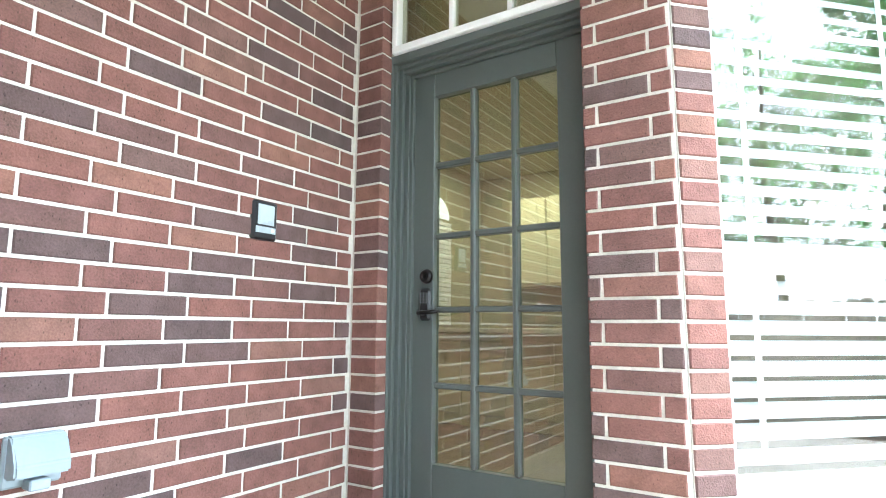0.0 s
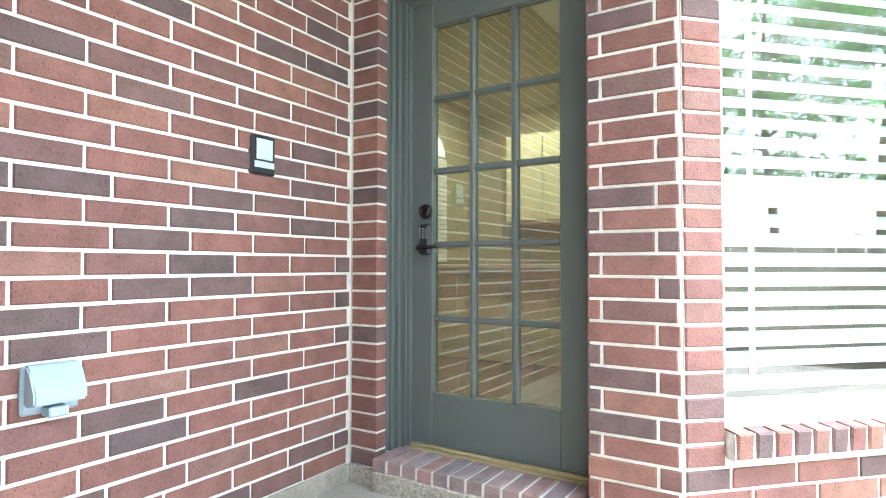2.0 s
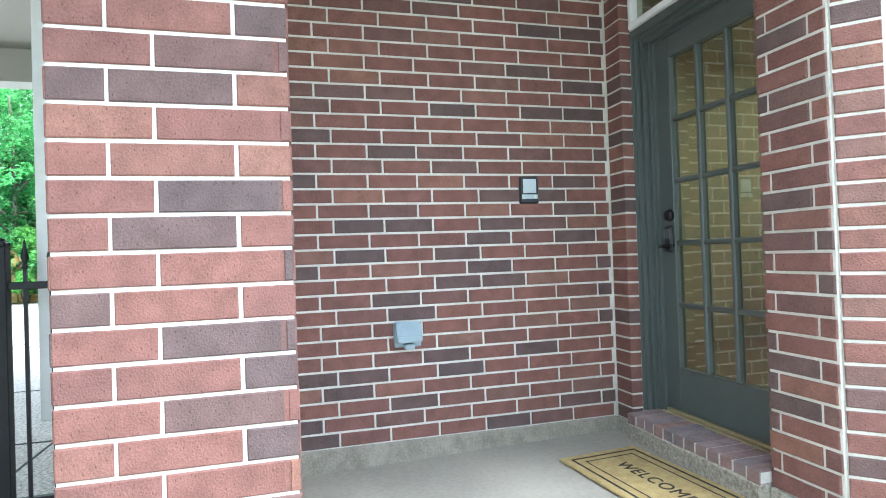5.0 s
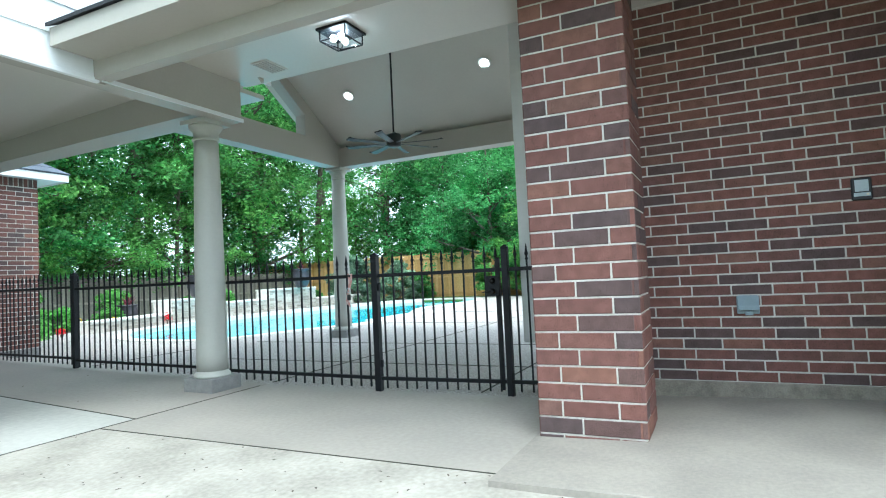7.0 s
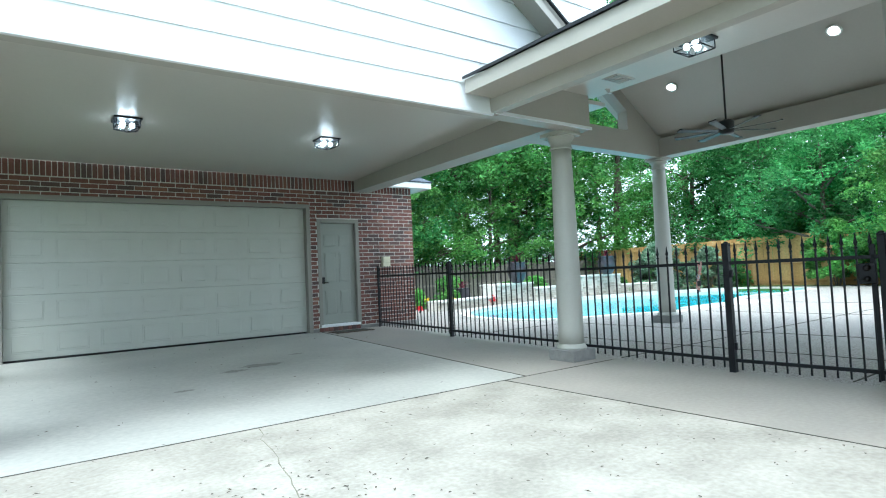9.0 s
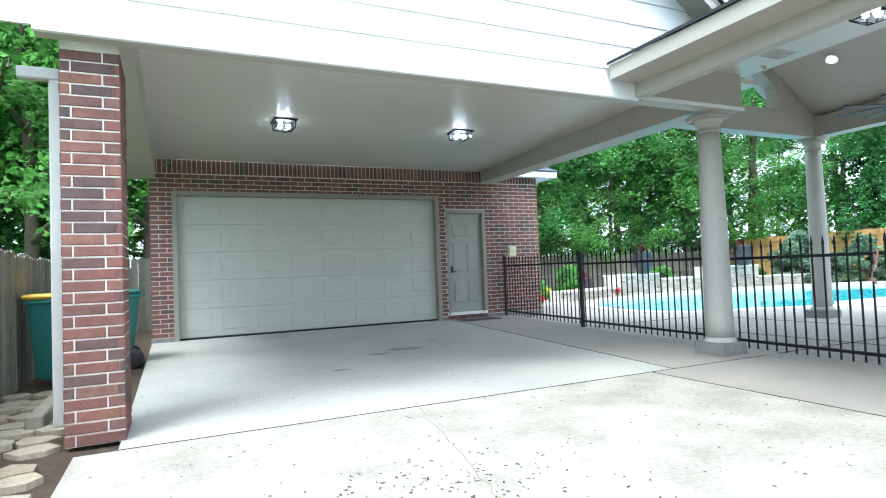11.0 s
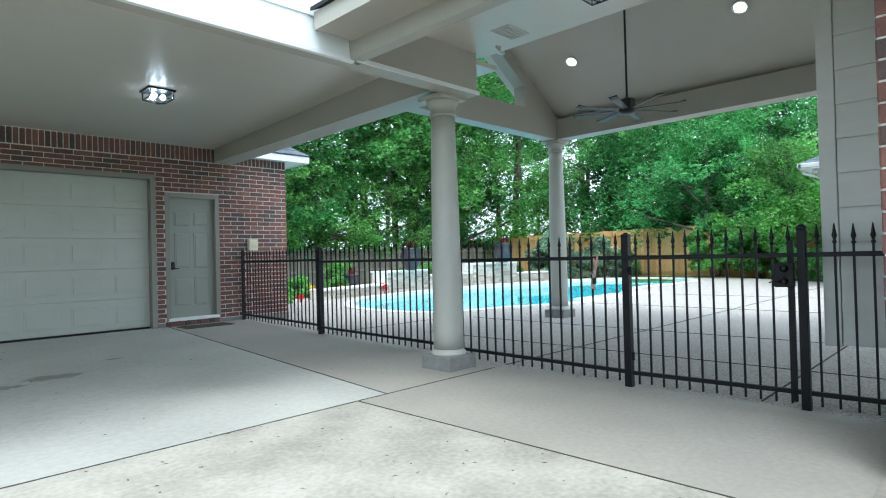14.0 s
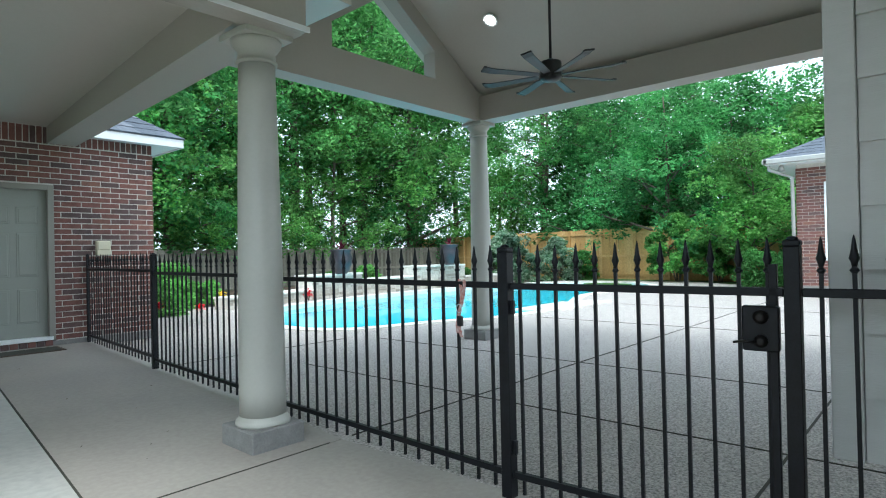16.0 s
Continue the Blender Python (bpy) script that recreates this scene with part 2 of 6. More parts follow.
M_CAB = mat("cream_cabinet", (0.62, 0.58, 0.42), (0.58, 0.54, 0.38), 0.45)
M_OUTLET = mat("grey_plastic_cover", (0.30, 0.37, 0.41), (0.27, 0.335, 0.375), 0.5, scale=10, bump=0.05)
M_COIR = mat("coir_mat", (0.56, 0.42, 0.19), (0.40, 0.28, 0.11), 0.95, scale=30, fine=220, bump=1.0, bump_scale=350)
M_INK = mat("black_print", (0.02, 0.017, 0.014), (0.03, 0.025, 0.018), 0.95, scale=60, fine=260, bump=0.6, bump_scale=350)
M_MATDARK = mat("brown_door_mat", (0.12, 0.085, 0.06), (0.07, 0.05, 0.038), 0.95, scale=25, fine=160, bump=0.8)
M_BEIGE = mat("beige_plastic", (0.66, 0.61, 0.46), (0.62, 0.57, 0.42), 0.5)
M_SCREEN = mat("grey_panel_face", (0.46, 0.52, 0.55), (0.42, 0.48, 0.51), 0.3)
M_STEEL = mat("dark_bronze_lock", (0.02, 0.017, 0.016), (0.012, 0.011, 0.011), 0.35, metal=0.6)
M_LAMP = glow_mat("lit_bulb", (0.92, 0.97, 1.0), 20.0)
M_CAN = glow_mat("lit_can_lens", (1.0, 0.95, 0.86), 6.0)
M_WARM = glow_mat("warm_can_lens", (1.0, 0.9, 0.6), 2.0)
M_LGLASS = glass_mat("lantern_glass", (0.95, 0.97, 1.0), 0.05, 0.05)
M_FAN = mat("bronze_fan_metal", (0.028, 0.027, 0.028), (0.018, 0.017, 0.018), 0.4, metal=0.4)
M_BLADE = mat("grey_fan_blade", (0.055, 0.06, 0.066), (0.035, 0.04, 0.044), 0.5, scale=3, fine=40, stretch=(0.5, 6, 6))
M_GRASS = mat("lawn", (0.085, 0.17, 0.03), (0.045, 0.10, 0.018), 0.9, scale=3, fine=90, bump=0.9, bump_scale=120)
M_SOIL = mat("mulch_soil", (0.085, 0.055, 0.035), (0.04, 0.027, 0.018), 0.95, scale=12, fine=110, bump=1.0, bump_scale=60)
M_WOODNEW = random_mat("cedar_fence_board", [(0.0, (0.46, 0.27, 0.10)), (0.5, (0.55, 0.34, 0.13)), (1.0, (0.60, 0.39, 0.17))], 0.8, False, grain=60)
M_WOODOLD = random_mat("weathered_fence_board", [(0.0, (0.16, 0.145, 0.12)), (0.5, (0.24, 0.22, 0.185)), (1.0, (0.30, 0.27, 0.225))], 0.9, False, grain=60)
M_BARK = mat("bark", (0.16, 0.13, 0.10), (0.07, 0.055, 0.042), 0.95, scale=6, fine=40, bump=1.0, bump_scale=25, stretch=(1, 1, 0.25))
M_PALEBARK = mat("pale_bark", (0.34, 0.29, 0.22), (0.18, 0.15, 0.11), 0.95, scale=6, fine=40, bump=0.8, bump_scale=25, stretch=(1, 1, 0.25))
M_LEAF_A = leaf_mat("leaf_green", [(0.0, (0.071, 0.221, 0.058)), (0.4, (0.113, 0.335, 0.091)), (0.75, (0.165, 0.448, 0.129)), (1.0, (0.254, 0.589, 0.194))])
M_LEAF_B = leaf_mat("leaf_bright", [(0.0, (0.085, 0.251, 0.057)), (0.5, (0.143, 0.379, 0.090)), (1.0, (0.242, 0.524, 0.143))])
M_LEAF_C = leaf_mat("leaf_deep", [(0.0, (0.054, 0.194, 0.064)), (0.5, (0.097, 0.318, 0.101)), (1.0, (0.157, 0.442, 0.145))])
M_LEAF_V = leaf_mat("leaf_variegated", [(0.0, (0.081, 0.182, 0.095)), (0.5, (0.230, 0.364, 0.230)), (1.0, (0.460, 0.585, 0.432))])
M_LEAF_R = leaf_mat("leaf_red", [(0.0, (0.09, 0.014, 0.026)), (0.5, (0.17, 0.03, 0.045)), (1.0, (0.26, 0.07, 0.085))])
M_FLOWER_Y = leaf_mat("petal_yellow", [(0.0, (0.7, 0.52, 0.03)), (1.0, (0.8, 0.66, 0.10))])
M_FLOWER_R = leaf_mat("petal_red", [(0.0, (0.55, 0.03, 0.02)), (1.0, (0.7, 0.08, 0.05))])
M_POT = mat("dark_glazed_pot", (0.05, 0.042, 0.05), (0.03, 0.026, 0.033), 0.35, scale=6)
M_COPING = mat("pale_stone_coping", (0.70, 0.68, 0.62), (0.56, 0.54, 0.49), 0.75, scale=5, fine=60, bump=0.2)
M_STONE = random_mat("stacked_ledge_stone", [(0.0, (0.30, 0.27, 0.23)), (0.5, (0.42, 0.39, 0.33)), (1.0, (0.55, 0.52, 0.46))], 0.85, True, grain=60)
M_FLAG = random_mat("flagstone", [(0.0, (0.24, 0.19, 0.13)), (0.5, (0.33, 0.27, 0.19)), (1.0, (0.40, 0.35, 0.27))], 0.9, True, grain=50)
M_BIN = mat("green_bin_plastic", (0.012, 0.12, 0.10), (0.010, 0.10, 0.085), 0.45, scale=6, bump=0.05)
M_BINLID = mat("yellow_bin_lid", (0.72, 0.48, 0.03), (0.62, 0.42, 0.03), 0.45, scale=6)
M_RUBBER = mat("black_rubber", (0.02, 0.02, 0.02), None, 0.8)
M_PIPE = mat("grey_downspout_paint", (0.42, 0.42, 0.40), (0.37, 0.37, 0.355), 0.45)
M_LEASH = mat("striped_webbing", (0.55, 0.45, 0.42), (0.38, 0.10, 0.08), 0.8, scale=40, fine=90)
M_BRASS = mat("brass_threshold", (0.50, 0.42, 0.24), (0.40, 0.33, 0.18), 0.4, metal=0.5)

water = bpy.data.materials.new("pool_water")
water.use_nodes = True
_p = water.node_tree.nodes["Principled BSDF"]
_p.inputs["Base Color"].default_value = (0.09, 0.62, 0.76, 1)
_p.inputs["Roughness"].default_value = 0.06
_n = water.node_tree.nodes.new("ShaderNodeTexNoise")
_n.inputs["Scale"].default_value, _n.inputs["Detail"].default_value = 2.2, 3
_b = water.node_tree.nodes.new("ShaderNodeBump")
_b.inputs["Strength"].default_value, _b.inputs["Distance"].default_value = 0.25, 0.05
water.node_tree.links.new(_n.outputs[0], _b.inputs["Height"])
water.node_tree.links.new(_b.outputs[0], _p.inputs["Normal"])


# ---- building tools ----
def box(bm, x0, x1, y0, y1, z0, z1):
    """One box into bm."""
    x0, x1, y0, y1, z0, z1 = min(x0, x1), max(x0, x1), min(y0, y1), max(y0, y1), min(z0, z1), max(z0, z1)
    v = [bm.verts.new((x, y, z)) for z in (z0, z1) for x, y in ((x0, y0), (x1, y0), (x1, y1), (x0, y1))]
    for f in ((3, 2, 1, 0), (4, 5, 6, 7), (0, 1, 5, 4), (1, 2, 6, 5), (2, 3, 7, 6), (3, 0, 4, 7)):
        bm.faces.new([v[i] for i in f])
    return v


def rbox(bm, x0, x1, y0, y1, z0, z1, r=0.004, seg=1):
    """One box with rounded edges into bm."""
    t = bmesh.new()
    box(t, x0, x1, y0, y1, z0, z1)
    bmesh.ops.bevel(t, geom=t.edges[:], offset=r, segments=seg, affect="EDGES", profile=0.6)
    join(bm, t)


def join(bm, other, m=None):
    """Adds a whole bmesh to bm and frees it."""
    if m is not None:
        other.transform(m)
    idx = {}
    for v in other.verts:
        idx[v] = bm.verts.new(v.co)
    for f in other.faces:
        try:
            nf = bm.faces.new([idx[v] for v in f.verts])
            nf.smooth = f.smooth
        except ValueError:
            pass
    other.free()


def tube(bm, pts, radii, sides=8, cap=True):
    """A tube along pts."""
    rings = []
    for i, p in enumerate(pts):
        p = Vector(p)
        d = (Vector(pts[min(i + 1, len(pts) - 1)]) - Vector(pts[max(i - 1, 0)])).normalized()
        a = d.orthogonal().normalized() if i == 0 else (a - d * a.dot(d)).normalized()
        b = d.cross(a)
        r = radii[i] if hasattr(radii, "__len__") else radii
        rings.append([bm.verts.new(p + (a * math.cos(k) + b * math.sin(k)) * r) for k in (2 * math.pi * j / sides for j in range(sides))])
    for q, w in zip(rings, rings[1:]):
        for j in range(sides):
            f = bm.faces.new((q[j], q[(j + 1) % sides], w[(j + 1) % sides], w[j]))
            f.smooth = True
    if cap:
        bm.faces.new(rings[0][::-1])
        bm.faces.new(rings[-1])


def lathe(bm, prof, sides=32, at=(0, 0, 0), smooth=True):
    """Turns a profile of (radius, height) about z."""
    rings = []
    for r, z in prof:
        rings.append([bm.verts.new((at[0] + r * math.cos(k), at[1] + r * math.sin(k), at[2] + z)) for k in (2 * math.pi * j / sides for j in range(sides))])
    for q, w in zip(rings, rings[1:]):
        for j in range(sides):
            f = bm.faces.new((q[j], q[(j + 1) % sides], w[(j + 1) % sides], w[j]))
            f.smooth = smooth
    bm.faces.new(rings[0][::-1])
    bm.faces.new(rings[-1])


def mesh_of(name, bm, material):
    bmesh.ops.recalc_face_normals(bm, faces=bm.faces[:])
    me = bpy.data.meshes.new(name)
    bm.to_mesh(me)
    bm.free()
    for m in material if isinstance(material, (list, tuple)) else (material,):
        me.materials.append(m)
    return me


def part(name, bm, material, parent, label=""):
    """Links bm as one mesh object under a thing or a part."""
    ob = new(name, mesh_of(name, bm, material))
    ob.parent = parent
    return tagged(ob, label)


def thing(name, label, category, group="", kind="", at=(0, 0, 0), rz=0.0):
    ob = new(name)
    ob.empty_display_size = 0.1
    ob.matrix_basis = pose(*at, 0, 0, rz)
    return tagged(ob, label, category, group, kind)


def solid(name, bm, material, label, category="", group="", kind=""):
    return tagged(new(name, mesh_of(name, bm, material)), label, category, group, kind)


def B(*boxes, r=0.0):
    """A new bmesh of boxes (x0, x1, y0, y1, z0, z1)."""
    bm = bmesh.new()
    for b in boxes:
        if r:
            rbox(bm, *b, r=r)
        else:
            box(bm, *b)
    return bm


# ---- bricks ----
CO, BL, BH, JT = 0.0775, 0.2425, 0.0660, 0.0115   # course, brick length, brick height, joint
_brick_meshes = {}


def brick_mesh(length, height, depth, chamfer=0.004):
    """A brick whose outer face looks along -y, its middle at the origin, edges worn."""
    key = (round(length, 3), round(height, 3), round(depth, 3))
    if key not in _brick_meshes:
        bm = bmesh.new()
        l, h, c = key[0] / 2, key[1] / 2, min(chamfer, key[0] / 5)
        rows = [(-l + c, l - c, -h + c, h - c, -c), (-l, l, -h, h, 0.0), (-l, l, -h, h, key[2])]
        vs = []
        rnd = random.Random(hash(key) % 1000)
        for x0, x1, z0, z1, y in rows:
            vs.append([bm.verts.new((x + rnd.uniform(-.001, .001), y, z + rnd.uniform(-.001, .001))) for x, z in ((x0, z0), (x1, z0), (x1, z1), (x0, z1))])
        bm.faces.new(vs[0])
        for a, b in zip(vs, vs[1:]):
            for i in range(4):
                bm.faces.new((a[i], b[i], b[(i + 1) % 4], a[(i + 1) % 4]))
        _brick_meshes[key] = mesh_of("brick", bm, M_BRICK)
    return _brick_meshes[key]


def lay(start, end, first, z, cuts, full=BL):
    """The stretches (a, b) that bricks take along one course."""
    out, x = [], start
    step = first
    while x < end - 0.02:
        e = min(x + step, end)
        out.append((x, e))
        x, step = e + JT, full
    res = []
    for a, b in out:
        pieces = [(a, b)]
        for c0, c1, zz0, zz1 in cuts:
            if zz0 < z + CO / 2 and zz1 > z + CO / 2:
                nxt = []
                for p, q in pieces:
                    if q <= c0 or p >= c1:
                        nxt.append((p, q))
                    else:
                        if c0 - p > 0.02:
                            nxt.append((p, c0))
                        if q - c1 > 0.02:
                            nxt.append((c1, q))
                pieces = nxt
        res += pieces
    return res


def brick_face(parent, origin, heading, length, z0, courses, firsts=(BL, BL / 2), cuts=(), seed=1, depth=0.04, full=BL, course=CO):
    """Bricks, each its own part, on a face that starts at origin and runs along heading (degrees); the face looks to the right of its run."""
    rnd = random.Random(seed)
    turn = pose(0, 0, 0, 0, 0, heading)
    for i in range(courses):
        z = z0 + i * course
        for a, b in lay(0, length, firsts[i % len(firsts)], z, cuts, full):
            ob = new("brick", brick_mesh(b - a, course - JT, depth))
            ob.parent = parent
            ob.matrix_basis = Matrix.Translation(origin) @ turn @ pose((a + b) / 2, rnd.uniform(-0.0015, 0.0015), z + course / 2 - origin[2], 0, 0, 0)


def brick_stuff(name, parent, origin, heading, length, z0, courses, firsts=(BL, BL / 2), cuts=(), depth=0.03, material=None):
    """Bricks of a wall farther off, joined into one mesh."""
    verts, faces = [], []
    m = Matrix.Translation(origin) @ pose(0, 0, 0, 0, 0, heading)
    rnd = random.Random(5)
    for i in range(courses):
        z = z0 + i * CO
        for a, b in lay(0, length, firsts[i % len(firsts)], z, cuts):
            k, y = len(verts), rnd.uniform(-0.002, 0.001)
            zb = z - origin[2] + JT / 2
            for yy in (y, depth):
                verts += [tuple(m @ Vector(p)) for p in ((a, yy, zb), (b, yy, zb), (b, yy, zb + BH), (a, yy, zb + BH))]
            faces += [(k, k + 1, k + 2, k + 3), (k, k + 4, k + 5, k + 1), (k + 1, k + 5, k + 6, k + 2), (k + 2, k + 6, k + 7, k + 3), (k + 3, k + 7, k + 4, k)]
    me = bpy.data.meshes.new(name)
    me.from_pydata(verts, [], faces)
    me.materials.append(material or M_BRICK_FAR)
    ob = new(name, me)
    ob.parent = parent
    return tagged(ob, "", kind="stuff")


# ---- the place: levels and planes ----
PX, WY, DY = -1.70, 1.63, 1.845           # porch side wall, door wall, door glass
GY = -10.31                               # garage wall
CF = -4.14                               # front of the carport
PORCH = 0.09
CJ, DJ = -4.03, 0.17                # floor joints: carport to drive, breezeway to drive


def outline(points, steps=6):
    """A closed smooth line through points."""
    out, n = [], len(points)
    for i in range(n):
        p0, p1, p2, p3 = (Vector((*points[(i + k) % n], 0)) for k in (-1, 0, 1, 2))
        for s in range(steps):
            t = s / steps
            out.append(0.5 * ((2 * p1) + (p2 - p0) * t + (2 * p0 - 5 * p1 + 4 * p2 - p3) * t * t + (3 * p1 - p0 - 3 * p2 + p3) * t ** 3))
    return out


def grown(line, d):
    """A closed line moved outwards by d."""
    n, res = len(line), []
    for i in range(n):
        t = (line[(i + 1) % n] - line[i - 1]).normalized()
        res.append(line[i] + Vector((t.y, -t.x, 0)) * d)
    return res


POOL = outline([(-5.3, -11.3), (-4.9, -9.6), (-5.3, -8.5), (-6.75, -8.0), (-8.3, -7.4), (-10.4, -7.45), (-13.5, -8.6), (-16.0, -8.4), (-18.4, -8.7), (-19.5, -10.8), (-17.7, -12.9), (-13.9, -13.9), (-10.1, -13.8), (-7.0, -13.0)])
if sum((a.x * b.y - b.x * a.y) for a, b in zip(POOL, POOL[1:] + POOL[:1])) < 0:
    POOL.reverse()
COPING = grown(POOL, 0.28)


def holed(outer, hole, z):
    """A sheet with a hole."""
    bm = bmesh.new()
    edges = []
    for line in (outer, hole):
        vs = [bm.verts.new((p[0], p[1], z)) for p in line]
        edges += [bm.edges.new((a, b)) for a, b in zip(vs, vs[1:] + vs[:1])]
    bmesh.ops.triangle_fill(bm, edges=edges, use_beauty=True)
    return bm


# ---- ground, slabs ----
solid("ground", holed([(-500, -500), (500, -500), (500, 500), (-500, 500)], grown(POOL, 0.2), -0.05), M_GRASS, "green lawn and leaf-strewn earth around the yard", kind="structure")
deck_line = [(-1.45, -15.4), (-1.45, 8.0), (-14.5, 8.0), (-18.0, -3.7), (-21.0, -8.4), (-20.4, -13.0), (-14.8, -14.7), (-9.3, -14.6)]
solid("pool_deck", holed(deck_line, grown(POOL, 0.24), -0.004), M_AGG, "exposed aggregate concrete pool deck with saw-cut joints", kind="structure")
solid("driveway", B((DJ + 0.006, 4.9, CJ + 0.006, 5.5, -0.20, 0.0)), M_CONC, "pale weathered concrete driveway with stains and cracks", kind="structure")
for nm, lab, mt, xs in (("carport_floor", "smooth grey concrete carport slab with faint stains", M_CONC_SHADE, (-0.12, 4.66, -0.70, 4.66)), ("carport_walk", "smooth brownish concrete walk beside the carport", M_CONC_BREEZE, (-1.6, -0.132, -2.3, -0.712))):
    bm = bmesh.new()
    v = box(bm, xs[0], xs[1], GY - 0.05, CJ - 0.006, -0.2, 0.0)
    for q in v:
        if q.co.y < -8:
            q.co.x = xs[2] if abs(q.co.x - xs[0]) < 0.001 else xs[3]
            q.co.z = 0.06 if q.co.z > -0.1 else q.co.z
    solid(nm, bm, mt, lab, kind="structure")
solid("breezeway_floor", B((-1.6, DJ - 0.006, CJ + 0.006, -0.83, -0.2, 0.0), (-1.6, DJ - 0.006, -0.83, 0.0, -0.2, -0.004)), M_CONC_BREEZE, "smooth brownish concrete breezeway slab", kind="structure")
slab = bmesh.new()
prof = [(PX - 0.1, PORCH), (-0.25, PORCH), (0.336, 0.055), (0.348, 0.046), (0.35, -0.15), (PX - 0.1, -0.15)]
ends = [[slab.verts.new((x, y, z if z < 0 else min(z, 0.03) if y < 0 else z + 0.015)) for x, z in prof] for y in (-0.83, 2.2)]
slab.faces.new(ends[0])
slab.faces.new(ends[1][::-1])
for i in range(6):
    slab.faces.new((ends[0][i], ends[1][i], ends[1][(i + 1) % 6], ends[0][(i + 1) % 6]))
solid("porch_floor", slab, M_CONC_PORCH, "raised grey-brown concrete porch slab", kind="structure")
# saw-cut joints of slabs and deck
bm = bmesh.new()
for x0, x1, y0, y1 in ((DJ - 0.005, DJ + 0.005, CJ + 0.006, -0.83), (-1.5, 4.9, CJ - 0.005, CJ + 0.005)):
    box(bm, x0, x1, y0, y1, -0.05, 0.003)
v = box(bm, -0.132, -0.12, GY, CJ - 0.006, -0.05, 0.003)
for q in v:
    if q.co.y < -8:
        q.co.x -= 0.58
        q.co.z += 0.06
solid("slab_joint", bm, M_JOINT, "dark dirt-filled joints between concrete slabs", kind="structure")
bm = bmesh.new()
for x0, x1, y0, y1 in ((-3.06, -3.045, -6.5, 6), (-4.9, -4.885, -7.3, 6), (-8.4, -8.385, -6.8, 6), (-11.6, -11.585, -6.6, 6), (-16, -1.7, -4.05, -4.035), (-16, -1.7, -1.7, -1.685), (-4.6, -1.7, -7.7, -7.685)):
    box(bm, x0, x1, y0, y1, -0.02, 0.001)
solid("deck_joint", bm, M_JOINT, "dark control joints across the pool deck", kind="structure")

# ---- porch walls ----
wall = thing("wall_porch", "red and plum brick side wall with pale mortar joints", "wall", kind="structure")
part("mortar", B((PX - 0.22, PX - 0.003, -0.72, WY + 0.3, 0.16, 3.05)), M_MORTAR, wall)
part("kerb", B((PX - 0.2, PX + 0.012, -0.74, WY - 0.012, 0.0, 0.165), r=0.006), M_KERB, wall, "rough concrete kerb under the bricks")
brick_face(wall, (PX, -0.72, 0), 90, WY + 0.71, 0.165, 37, firsts=(0.228, 0.148), seed=3, full=0.2505)

dwall = thing("wall_door", "red brick entry wall with door opening", "wall", kind="structure")
part("mortar", B((PX, -1.548, WY + 0.003, WY + 0.07, 0.16, 2.74), (PX, -1.60, WY + 0.07, WY + 0.3, 0.16, 3.05), (-1.60, -0.50, WY + 0.03, WY + 0.3, 2.74, 3.05)), M_MORTAR, dwall)
part("kerb", B((PX, -1.50, WY - 0.012, WY + 0.2, PORCH - 0.02, 0.165), (-0.60, -0.29, WY - 0.012, WY + 0.2, PORCH - 0.02, 0.165), r=0.006), M_PEBBLE, dwall, "rough concrete kerb under the bricks")
brick_face(dwall, (PX + 0.012, WY, 0), 0, 0.145, 0.165, 36, firsts=(0.145,), seed=4, depth=0.065)
pier = part("mortar", B((-0.59, -0.286, WY + 0.003, WY + 0.07, 0.0, 3.05), (-0.53, -0.288, WY + 0.07, WY + 0.3, 0.0, 3.05)), M_MORTAR, dwall)
brick_face(dwall, (-0.597, WY, 0), 0, 0.308, 0.165, 36, firsts=(0.230, 0.045), seed=6, depth=0.065)

# angled bay with a window
bay = thing("wall_bay", "red brick bay wall under and beside a white window", "wall", kind="structure", at=(-0.282, WY + 0.004, 0), rz=45)
part("mortar", B((0.006, 0.148, 0.003, 0.25, 0.0, 3.05), (0.148, 1.6, 0.003, 0.25, 0.0, 0.43), (1.3, 1.6, 0.01, 0.25, 0.43, 3.05), (0.148, 1.3, 0.01, 0.25, 2.6, 3.05)), M_MORTAR, bay)
brick_face(bay, (0.008, 0, 0), 0, 0.142, 0.3975, 33, firsts=(0.142,), seed=8)
brick_face(bay, (0.008, 0, 0), 0, 1.5, 0.010, 5, firsts=(0.16, BL), seed=9)
part("sill_mortar", B((0.156, 1.56, -0.042, 0.14, 0.425, 0.513)), M_MORTAR, bay)
for i in range(19):
    ob = new("sill_brick", brick_mesh(0.062, 0.085, 0.19, 0.006))
    ob.parent = bay
    ob.matrix_basis = pose(0.19 + i * 0.0735, -0.045, 0.474, 4, 0, 0)

# brick pillar at the porch corner
pil = thing("brick_pillar", "square red brick porch pillar with pale mortar", "pillar", kind="structure")
P0, P1, PF = -0.80, -0.178, -0.45
part("mortar", B((PF - 0.45, PF - 0.003, P0 + 0.003, P1 - 0.003, -0.05, 3.07)), M_MORTAR, pil)
for org, hd, sd in (((PF, P0, 0), 90, 11), ((PF - 0.457, P0, 0), 0, 12), ((PF, P1, 0), 180, 13)):
    brick_face(pil, org, hd, P1 - P0 if hd == 90 else 0.457, -0.25, 33, firsts=(0.14, 0.256), seed=sd, depth=0.05, full=0.316, course=0.1009)
part("foot", B((PF - 0.47, PF + 0.012, P0 - 0.02, P1 + 0.01, -0.1, 0.006), r=0.008), M_KERB, pil, "rough concrete foot")

